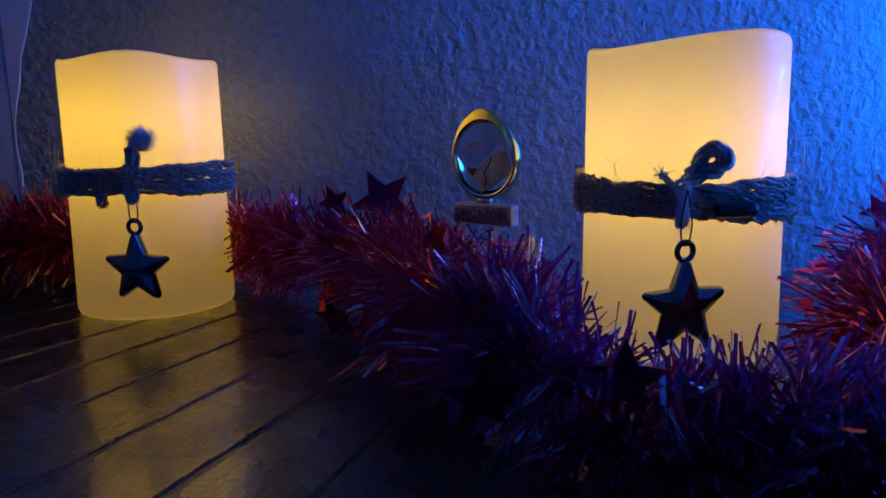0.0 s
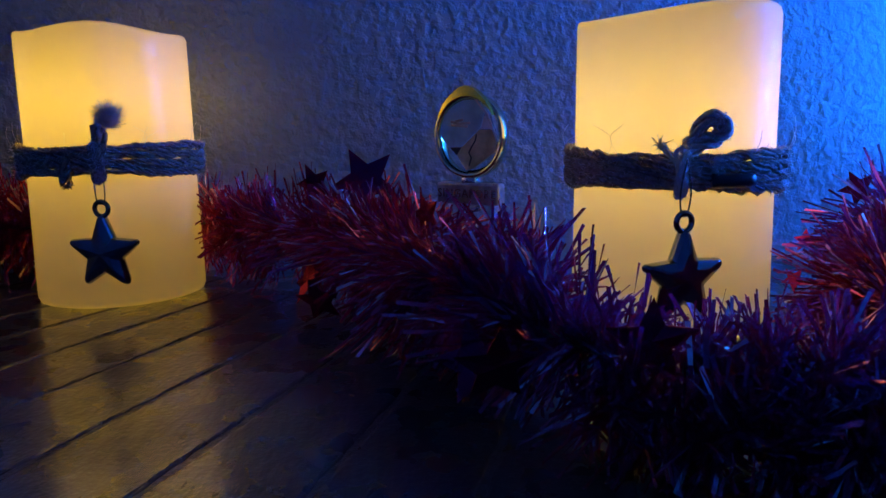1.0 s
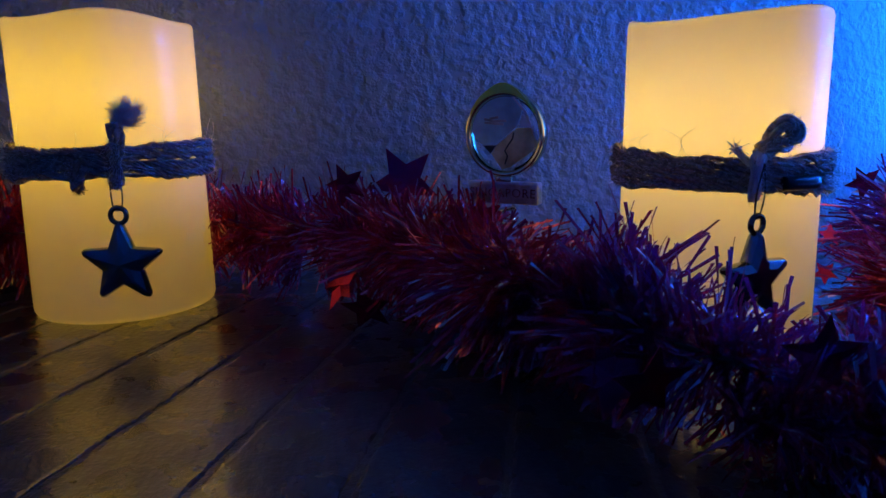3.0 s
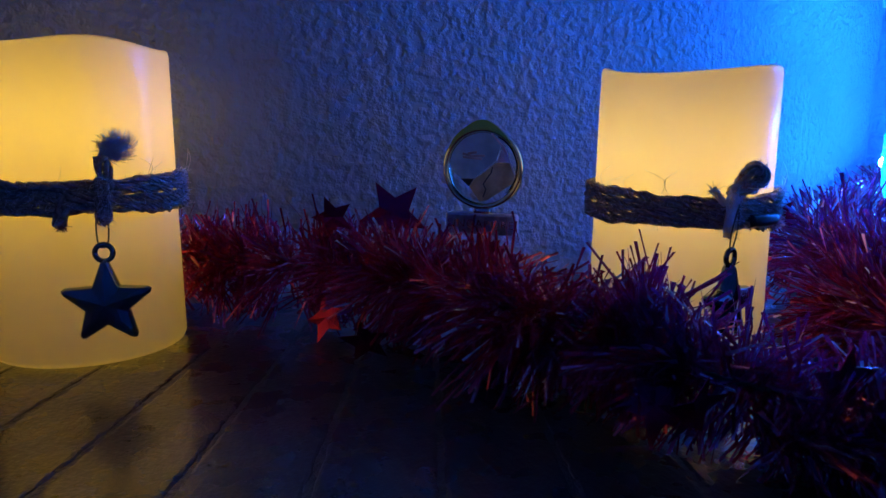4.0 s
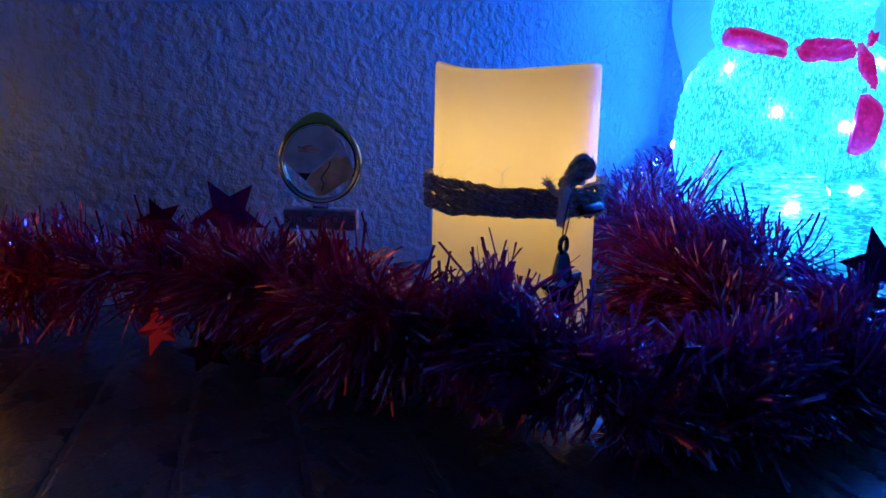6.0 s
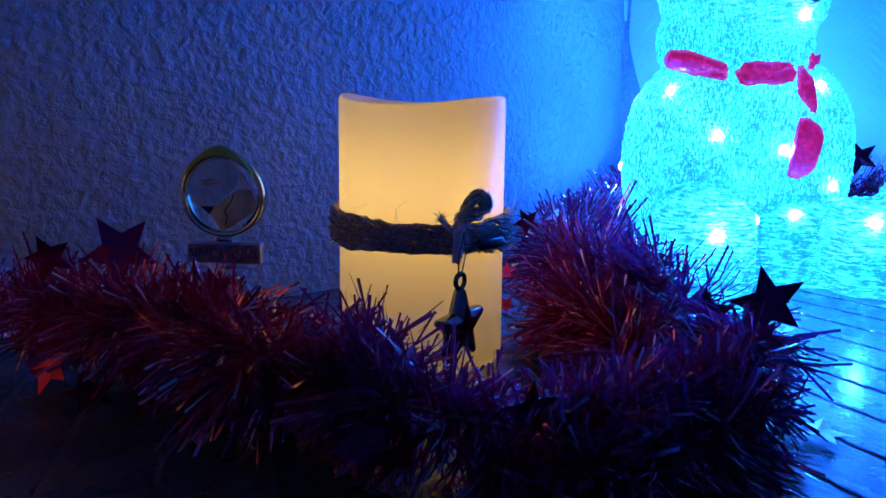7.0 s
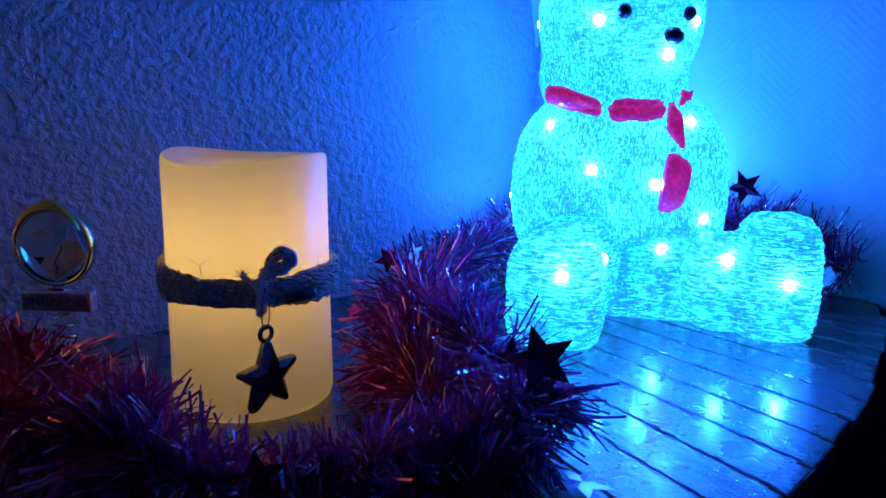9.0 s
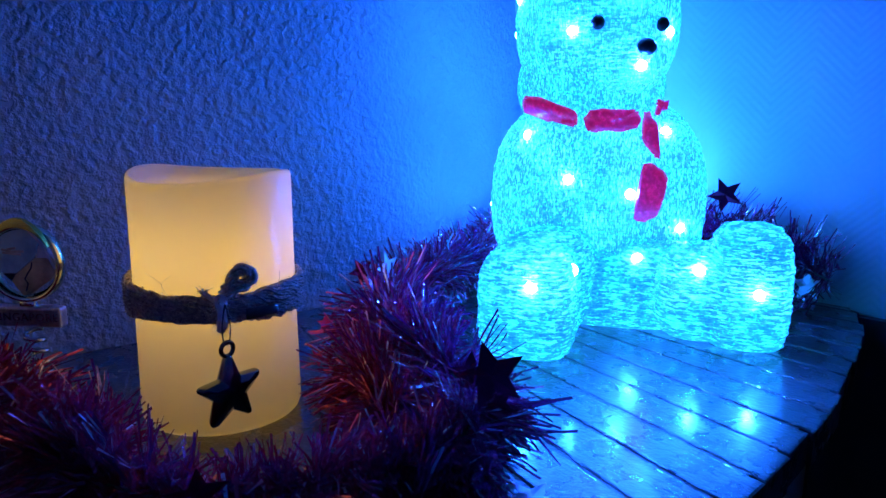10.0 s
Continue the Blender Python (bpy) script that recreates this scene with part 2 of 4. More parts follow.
def lathe(bm, profile, sides=48):
    """profile: (radius, height) or (radius, height, function of angle added to the height)."""
    rings = []
    for row in profile:
        r, z = row[0], row[1]
        extra = row[2] if len(row) > 2 else None
        if r < 1e-6:
            rings.append([bm.verts.new((0, 0, z))])
            continue
        rings.append([bm.verts.new((r * math.cos(a), r * math.sin(a), z + (extra(a) if extra else 0))) for a in (k * math.tau / sides for k in range(sides))])
    for r0, r1 in zip(rings, rings[1:]):
        for k in range(sides):
            j = (k + 1) % sides
            if len(r0) == 1:
                bm.faces.new((r0[0], r1[j], r1[k]))
            elif len(r1) == 1:
                bm.faces.new((r0[k], r0[j], r1[0]))
            else:
                bm.faces.new((r0[k], r0[j], r1[j], r1[k]))


def prism(bm, outline, z0, z1, xf=None):
    lo = [bm.verts.new((x, y, z0)) for x, y in outline]
    hi = [bm.verts.new((x, y, z1)) for x, y in outline]
    n = len(outline)
    bm.faces.new(hi)
    bm.faces.new(lo[::-1])
    for i in range(n):
        bm.faces.new((lo[i], lo[(i + 1) % n], hi[(i + 1) % n], hi[i]))
    if xf is not None:
        bmesh.ops.transform(bm, matrix=xf, verts=lo + hi)
    return lo + hi


def box(bm, size, xf=None, bevel=0.0):
    g = bmesh.ops.create_cube(bm, size=1.0)
    bmesh.ops.scale(bm, vec=size, verts=g["verts"])
    vs = g["verts"]
    if bevel:
        es = list({e for v in vs for e in v.link_edges})
        r = bmesh.ops.bevel(bm, geom=es, offset=bevel, segments=2, affect="EDGES", profile=0.5)
        vs = list({v for f in r["faces"] for v in f.verts} | {v for v in vs if v.is_valid})
    if xf is not None:
        bmesh.ops.transform(bm, matrix=xf, verts=vs)
    return vs


def spline(points, per=8):
    """Catmull-Rom through the points."""
    p = [Vector(q) for q in points]
    out = []
    for i in range(len(p) - 1):
        a, b, c, d = p[max(i - 1, 0)], p[i], p[i + 1], p[min(i + 2, len(p) - 1)]
        for k in range(per):
            t = k / per
            out.append(0.5 * (2 * b + (c - a) * t + (2 * a - 5 * b + 4 * c - d) * t * t + (3 * b - a - 3 * c + d) * t ** 3))
    out.append(p[-1])
    return out


# ---- setting ----
BACK = [(-0.262, 0.434), (-0.18, 0.427), (-0.08, 0.418), (0.02, 0.412), (0.1, 0.411), (0.2, 0.413), (0.28, 0.425), (0.36, 0.447), (0.43, 0.470), (0.478, 0.487)]
RIGHT = [(0.478, 0.487), (0.535, 0.208), (0.60, -0.10), (0.66, -0.42)]
LEFT = [(-0.262, 0.434), (-0.30, 0.10), (-0.38, -0.42)]
LOW, HIGH = -0.55, 0.75


def wall(name, line, material, out):
    """An upright wall of some thickness along a line in the plan; out: the way to its back."""
    bm = bmesh.new()
    back = [(x + out[0] * 0.06, y + out[1] * 0.06) for x, y in line]
    prism(bm, line + back[::-1], LOW, HIGH)
    bmesh.ops.recalc_face_normals(bm, faces=bm.faces)
    return tagged(link(name, bm, material), kind="structure")


fine = [tuple(p[:2]) for p in spline([(x, y, 0) for x, y in BACK], 4)]
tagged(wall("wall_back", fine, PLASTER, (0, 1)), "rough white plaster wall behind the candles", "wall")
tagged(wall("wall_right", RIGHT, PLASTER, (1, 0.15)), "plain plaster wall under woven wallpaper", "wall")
tagged(wall("wall_left", LEFT, PAINT, (-1, 0)), "plain plaster wall beside the table", "wall")
# added out of view, set close so it bounces light onto the table
tagged(wall("wall_front", [(-0.38, -0.42), (0.66, -0.42)], PAINT, (0, -1)), "unseen grey wall added to close the room and bounce light", "wall")


def paper_sheet(name, line, low_edge, label, z0=LOW):
    """A wallpaper sheet 1.5 mm thick on a wall, with a torn edge near the corner. low_edge(z): how far along it begins."""
    a, b = Vector(line[0]), Vector(line[1])
    d = (b - a)
    length = d.length
    d.normalize()
    nrm = Vector((-d.y, d.x))
    if nrm.dot(Vector((0.1, 0.1)) - a) < 0:
        nrm = -nrm
    bm = bmesh.new()
    rows = []
    steps = 150
    for i in range(steps + 1):
        z = z0 + (HIGH - z0) * i / steps
        s = low_edge(z) + 0.0035 * noise.noise((z * 40, 0, 0)) + 0.0016 * noise.noise((z * 170, 3, 0))
        row = []
        for off, s1 in ((0.0015, s), (0.0015, length), (0.0002, s)):
            p = a + d * s1 + nrm * off
            row.append(bm.verts.new((p.x, p.y, z)))
        rows.append(row)
    for r0, r1 in zip(rows, rows[1:]):
        bm.faces.new((r0[0], r0[1], r1[1], r1[0]))
        bm.faces.new((r0[2], r0[0], r1[0], r1[2]))
    bmesh.ops.recalc_face_normals(bm, faces=bm.faces)
    return tagged(link(name, bm, PAPER), label, "wallpaper", kind="structure")


paper_sheet("wallpaper_right", [RIGHT[0], RIGHT[2]], lambda z: 0.005 + max(0.0, 0.18 - z) * 0.30, "pale woven wallpaper with a torn edge at the corner")
paper_sheet("wallpaper_left", [(-0.19, 0.4278), (-0.261, 0.4339)], lambda z: min(0.0695, max(0.004, 0.0523 + 0.29 * (0.164 - z))), "pale woven wallpaper with a torn edge at the corner")

paper_sheet("wallpaper_corner", [(0.43, 0.470), (0.478, 0.487)], lambda z: min(0.0505, max(0.004, 0.0505 - 0.33 * (z - 0.185))), "pale woven wallpaper that wraps round the corner with a torn edge", 0.196)

bm = bmesh.new()
prism(bm, [(-0.6, -0.8), (0.9, -0.8), (0.9, 0.6), (-0.6, 0.6)], LOW - 0.03, LOW)
tagged(link("floor", bm, FLOOR), "dark tiled floor below the table", "floor", kind="structure")
# low lid added out of view for bounced light
bm = bmesh.new()
prism(bm, [(-0.6, -0.6), (0.9, -0.6), (0.9, 0.7), (-0.6, 0.7)], HIGH, HIGH + 0.03)
tagged(link("ceiling", bm, PAINT), "unseen grey ceiling added to close the room and bounce light", "ceiling", kind="structure")
# sheet added over the lower wall so it stays black below the table
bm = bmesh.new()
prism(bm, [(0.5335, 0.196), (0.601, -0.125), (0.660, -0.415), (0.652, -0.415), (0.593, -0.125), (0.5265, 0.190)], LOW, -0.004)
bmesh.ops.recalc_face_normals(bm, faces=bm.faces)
tagged(link("dark_wall_sheet", bm, FLOOR), "dark sheet added over the lower wall to keep it black", "wall panel", kind="structure")

# ---- the bow-fronted table of radial staves ----
HUB, RIM = (0.12, 1.012), 0.937
PIVOT = (0.3356, 1.2165)  # where the grooves between the staves run together
table = thing("bow_front_table", pose(0, 0, 0), "dark varnished wooden table top of radial staves with a bowed front", "table")


def hub_point(r, deg):
    return (HUB[0] - r * math.sin(radians(deg)), HUB[1] - r * math.cos(radians(deg)))


# ---- candles ----
def hairs(bm, base, out, count, length, rng, spread=0.9, thick=0.00007):
    for _ in range(count):
        p = Vector(rng.choice(base))
        d = (out(p) + Vector((rng.gauss(0, 1), rng.gauss(0, 1), rng.gauss(0, 1))) * spread).normalized()
        l = length * rng.uniform(0.35, 1.0)
        bend = Vector((rng.gauss(0, 1), rng.gauss(0, 1), rng.gauss(0, 1))) * l * 0.25
        tube(bm, [p, p + d * l * 0.5 + bend * 0.6, p + d * l + bend * 0.2], thick, 3, caps=False)


def star_outline(r, inner=0.46, spin=90, n=5):
    return [((r if k % 2 == 0 else r * inner) * math.cos(radians(spin + 180 / n * k)), (r if k % 2 == 0 else r * inner) * math.sin(radians(spin + 180 / n * k))) for k in range(2 * n)]


def puffy_star(bm, r, depth, inner=0.5):
    """A bevelled cushion star in the xz plane: rounded tips, ridges from the middle to every tip."""
    line = []
    for k in range(10):
        a = radians(90 + 36 * k)
        rr = r if k % 2 == 0 else r * inner
        if k % 2 == 0:
            for da, f in ((-0.075, 0.955), (0.0, 1.0), (0.075, 0.955)):
                line.append((rr * f * math.cos(a + da), rr * f * math.sin(a + da)))
        else:
            line.append((rr * math.cos(a), rr * math.sin(a)))
    levels = [(1.0, 0.18), (0.93, 0.5), (0.55, 0.86)]
    loops = []
    for s in (-1, 1):
        loops.append([[bm.verts.new((x * f, s * depth * h, z * f)) for x, z in line] for f, h in levels])
        tip = bm.verts.new((0, s * depth, 0))
        for r0, r1 in zip(loops[-1], loops[-1][1:]):
            for k in range(len(line)):
                j = (k + 1) % len(line)
                bm.faces.new((r0[k], r0[j], r1[j], r1[k]))
        for k in range(len(line)):
            bm.faces.new((loops[-1][-1][k], loops[-1][-1][(k + 1) % len(line)], tip))
    for k in range(len(line)):
        j = (k + 1) % len(line)
        bm.faces.new((loops[0][0][k], loops[0][0][j], loops[1][0][j], loops[1][0][k]))
    bmesh.ops.recalc_face_normals(bm, faces=bm.faces)


R_CANDLE = 0.038


def yarn(bm, path, r, seed, strands=7):
    """Loose, nearly untwisted jute: thin strands that wander about the path."""
    pts = [Vector(p) for p in path]
    run, side, lines = 0.0, None, [[] for _ in range(strands)]
    for i, p in enumerate(pts):
        d = (pts[min(i + 1, len(pts) - 1)] - pts[max(i - 1, 0)]).normalized()
        if side is None:
            side = d.orthogonal().normalized()
        side = (side - d * side.dot(d)).normalized()
        up = d.cross(side)
        if i:
            run += (p - pts[i - 1]).length
        for k in range(strands):
            a = math.tau * (run * 38 + k / strands) + 1.4 * noise.noise((run * 130, k * 3.7, seed))
            q = r * (0.62 + 0.5 * noise.noise((run * 170, k * 9.1, seed + 4)))
            lines[k].append(p + (side * math.cos(a) + up * math.sin(a)) * q)
    ends = []
    for line in lines:
        ends.append(tube(bm, line, [r * (0.30 + 0.10 * noise.noise(q * 500)) for q in line], 4)[0])
    # the strands are bound together at their first end
    for a, b in zip(ends, ends[1:]):
        bm.faces.new((a[0], a[1], b[1], b[0]))


def candle(name, at, height, hump, amp, amp4, knot, belt, seed, label, frayed, clip, glow):
    """A wax pillar with a wavy rim and a twine belt tied in a knot. hump, knot: directions in degrees; belt: the belt's height."""
    rng = random.Random(seed)
    ob = thing(name, pose(at[0], at[1], 0.0), label, "candle", "wax candles")
    wave = lambda a: amp * math.cos(2 * (a - radians(hump))) + amp4 * math.cos(4 * (a - radians(hump))) + 0.0004 * math.cos(3 * a + seed)
    R = R_CANDLE
    bm = bmesh.new()
    prof = [(0, 0.0004), (R - 0.002, 0.0004), (R - 0.0002, 0.0010), (R + 0.0006, 0.003), (R + 0.0006, 0.010), (R + 0.0002, 0.03), (R - 0.0002, 0.06), (R - 0.0004, height - 0.012), (R - 0.0005, height - 0.0022, wave), (R - 0.0010, height - 0.0006, wave), (R - 0.0022, height, wave),
            (R - 0.0034, height - 0.0010, wave), (R - 0.0050, height - 0.0038, lambda a: 0.7 * wave(a)), (R - 0.011, height - 0.0070), (0.012, height - 0.0086), (0.0, height - 0.0090)]
    lathe(bm, prof, 72)
    for v in bm.verts:
        k = 1 + 0.004 * noise.noise((v.co.x * 30 + seed, v.co.y * 30, v.co.z * 22))
        v.co.x *= k
        v.co.y *= k
    bmesh.ops.recalc_face_normals(bm, faces=bm.faces)
    part("wax_body", bm, WAX, ob, "glowing ivory wax pillar with a wavy rim")
    lamp = bpy.data.lights.new("candle_led", "POINT")
    lamp.energy, lamp.color, lamp.shadow_soft_size = CANDLE_LAMP * (1.08 if clip else 1.05), glow, 0.006
    led = new("candle_led", lamp)
    led.location = (at[0], at[1], 0.078 if clip else 0.091)

    rim = lambda deg, z, off=0.0022: Vector(((R + off) * math.cos(radians(deg)), (R + off) * math.sin(radians(deg)), z))
    fuzz = bmesh.new()
    # four turns of twine, gathered at the knot
    for k in range(4):
        line = []
        for i in range(181):
            deg = knot + 2 * i
            near = math.exp(-(((deg - knot + 180) % 360 - 180) / 26.0) ** 2)
            mid = math.exp(-(((deg - knot + 40 + 180) % 360 - 180) / 22.0) ** 2)
            z = belt + (k - 1.5) * 0.0040 * (1 - 0.30 * near - 0.25 * mid) + 0.0011 * noise.noise((i * 0.07, k * 4.0, seed)) + 0.0009 * math.sin(radians(deg) + seed)
            line.append(rim(deg, z, 0.0021 + 0.0010 * near + 0.0005 * noise.noise((i * 0.11, k, seed))))
        bm = bmesh.new()
        yarn(bm, line, 0.0023, k + seed, 9)
        part("twine_turn", bm, TWINE, ob, "dark jute twine turn")
        hairs(fuzz, line, lambda p: Vector((p.x, p.y, 0)).normalized() * 0.8, 850, 0.0044, rng)
    for _ in range(9):
        deg = knot + rng.choice((-1, 1)) * rng.uniform(12, 75)
        h = rng.uniform(0.006, 0.013)
        tube(fuzz, spline([rim(deg, belt + 0.006, 0.004), rim(deg + rng.uniform(-3, 3), belt + 0.006 + h * 0.6, 0.006), rim(deg + rng.uniform(-9, 9), belt + 0.006 + h, 0.0055)], 4), 0.00009, 3, caps=False)
    # the lashing knot: a few passes of string over the belt, bunched at the top
    line = []
    for i in range(90):
        a = i / 89 * math.tau * 3.5
        top = max(0.0, math.cos(a))
        line.append(rim(knot + 1.6 * math.sin(a * 0.31) + (0.7 + 1.2 * top if clip else 1.2 + 1.6 * top) * math.sin(a * 2.0), belt - 0.0002 + 0.0086 * math.cos(a) * (0.85 + 0.15 * i / 89), 0.0078 + 0.0018 * top))
    bm = bmesh.new()
    yarn(bm, line, 0.0007 if clip else 0.0011, seed + 9, 6)
    part("knot", bm, STRING if clip else TWINE, ob, "tied pale string knot" if clip else "tied dark twine knot")
    hairs(fuzz, line, lambda p: Vector((p.x, p.y, 0)).normalized(), 260, 0.005, rng)
    bm = bmesh.new()
    if frayed:
        # a frayed upright tuft and a cut end under the belt
        stem = spline([rim(knot + 2, belt + 0.005, 0.006), rim(knot + 1, belt + 0.011, 0.0068), rim(knot + 1, belt + 0.016, 0.0066)], 6)
        yarn(bm, stem, 0.0036, seed)
        part("twine_stem", bm, TWINE, ob, "upright twine stem")
        bm = bmesh.new()
        mid = rim(knot + 4.5, belt + 0.0190, 0.0070)
        for _ in range(800):
            d = Vector((rng.gauss(0.25, 1), rng.gauss(0, 1), rng.gauss(0.3, 0.9))).normalized()
            l = rng.uniform(0.35, 1.0)
            swirl = Vector((-d.z, 0.2 * rng.gauss(0, 1), d.x)) * 0.0026 * rng.uniform(0.2, 1.2)
            tube(bm, spline([stem[-1] + d * 0.0012, mid + Vector((d.x * 0.0048 + 0.0010, d.y * 0.0026, d.z * 0.0040 - 0.0010)) * l, mid + Vector((d.x * 0.0084 + 0.0022, d.y * 0.0036, d.z * 0.0072 + 0.0008)) * l + swirl], 3), 0.00010, 3, caps=False)
        part("twine_tuft", bm, FIBRE, ob, "soft frayed twine tuft")
        bm = bmesh.new()
        end = spline([rim(knot - 17, belt + 0.002, 0.0042), rim(knot - 18, belt - 0.004, 0.0056), rim(knot - 18.5, belt - 0.0092, 0.0052)], 6)
        yarn(bm, end, 0.0030, seed + 2)
        for _ in range(60):
            tube(bm, [end[-1], end[-1] + Vector((rng.gauss(0, 0.0014), rng.gauss(0, 0.0014), -rng.uniform(0, 0.0022)))], 0.00016, 3, caps=False)
        part("twine_end", bm, TWINE, ob, "cut twine end")
    else:
        loop = spline([rim(knot + 2, belt + 0.007, 0.0050), rim(knot + 5.5, belt + 0.0112, 0.0060), rim(knot + 8, belt + 0.0158, 0.0068), rim(knot + 12, belt + 0.0182, 0.0072), rim(knot + 16, belt + 0.0168, 0.0072), rim(knot + 17, belt + 0.0136, 0.0068), rim(knot + 13.5, belt + 0.0114, 0.0062), rim(knot + 8.5, belt + 0.0106, 0.0058), rim(knot + 3, belt + 0.0078, 0.0050)], 6)
        yarn(bm, loop, 0.0031, seed + 3, 11)
        part("twine_loop", bm, PALE_TWINE, ob, "small upright twine loop")
        hairs(fuzz, loop, lambda p: Vector((0, 0, 0)), 800, 0.0046, rng)
        bm = bmesh.new()
        tail = spline([rim(knot - 2, belt + 0.004, 0.0062), rim(knot - 7, belt + 0.008, 0.007), rim(knot - 9, belt + 0.0095, 0.0078)], 5)
        yarn(bm, tail, 0.0015, seed + 5)
        for _ in range(70):
            tube(bm, [tail[-1], tail[-1] + Vector((rng.gauss(0, 0.0016), rng.gauss(0, 0.0016), rng.gauss(0.0005, 0.0014)))], 0.00014, 3, caps=False)
        part("twine_end", bm, FIBRE, ob, "frayed pale twine end")
    part("twine_fuzz", fuzz, FIBRE, ob, "loose jute fibres")
    if clip:
        bm = bmesh.new()
        line = [rim(knot + 14 + 2 * i, belt - 0.0030, 0.0050) for i in range(11)]
        rings = tube(bm, line, 0.0026, 8)
        part("clip", bm, BLACK, ob, "small black plastic clip")
    return ob


candle_a = candle("wax_candle", (-0.1542, 0.3668), 0.1250, -78, 0.0005, 0.0010, -77.0, 0.0665, 3, "glowing ivory wax candle belted with frayed twine", True, False, (1.0, 0.72, 0.12))
candle_b = candle("wax_candle", (0.0933, 0.2860), 0.1185, -53, 0.0019, 0.0002, -107.0, 0.0618, 5, "glowing ivory wax candle with looped twine and black clip", False, True, (1.0, 0.75, 0.25))


def star_pendant(at, knot, faces, belt, label):
    """A cushion star on a cord loop, hanging from a candle's knot. at: the ring; faces: its front's direction in degrees."""
    ob = thing("star_pendant", pose(at[0], at[1], at[2], 0, 0, faces + 90), label, "pendant", "star pendants")
    bm = bmesh.new()
    pts = [(0.0032 * math.cos(a), 0, 0.0032 * math.sin(a)) for a in (k * math.tau / 20 for k in range(20))]
    tube(bm, pts, 0.00105, 8, closed=True)
    part("ring", bm, CHROME, ob, "dark metal hanging ring")
    bm = bmesh.new()
    puffy_star(bm, 0.0170, 0.0048)
    for v in bm.verts:
        if v.co.z > 0.008:
            v.co.z += (v.co.z - 0.008) * 0.06
    bmesh.ops.translate(bm, vec=(0, 0, -0.0196), verts=bm.verts)
    star = part("star", bm, CHROME, ob, "dark glossy cushion star", smooth=False)
    bv = star.modifiers.new("soft", "BEVEL")
    bv.width, bv.segments, bv.limit_method, bv.angle_limit = 0.0007, 3, "ANGLE", radians(14)
    inv = ob.matrix_world.inverted()
    top = inv @ Vector((knot[0], knot[1], knot[2]))
    bm = bmesh.new()
    low = Vector((0, 0, 0.0022))
    mid = low.lerp(top, 0.45)
    tube(bm, spline([top, mid + Vector((-0.0020, 0, 0)), low + Vector((-0.0016, -0.0003, 0.0010)), low + Vector((0, -0.0002, -0.0002)), low + Vector((0.0016, 0.0003, 0.0010)), mid + Vector((0.0022, 0, 0)), top], 6), 0.00032, 5)
    part("cord", bm, WIRE, ob, "thin cord loop")
    return ob


star_pendant((-0.1451, 0.3245, 0.0465), (-0.1447, 0.3230, 0.0705), -101, 0.0665, "dark glossy metal star hanging on a twined candle")
star_pendant((0.0812, 0.2415, 0.0452), (0.0803, 0.2383, 0.0665), -73, 0.0618, "dark glossy metal star turned aside on a candle")


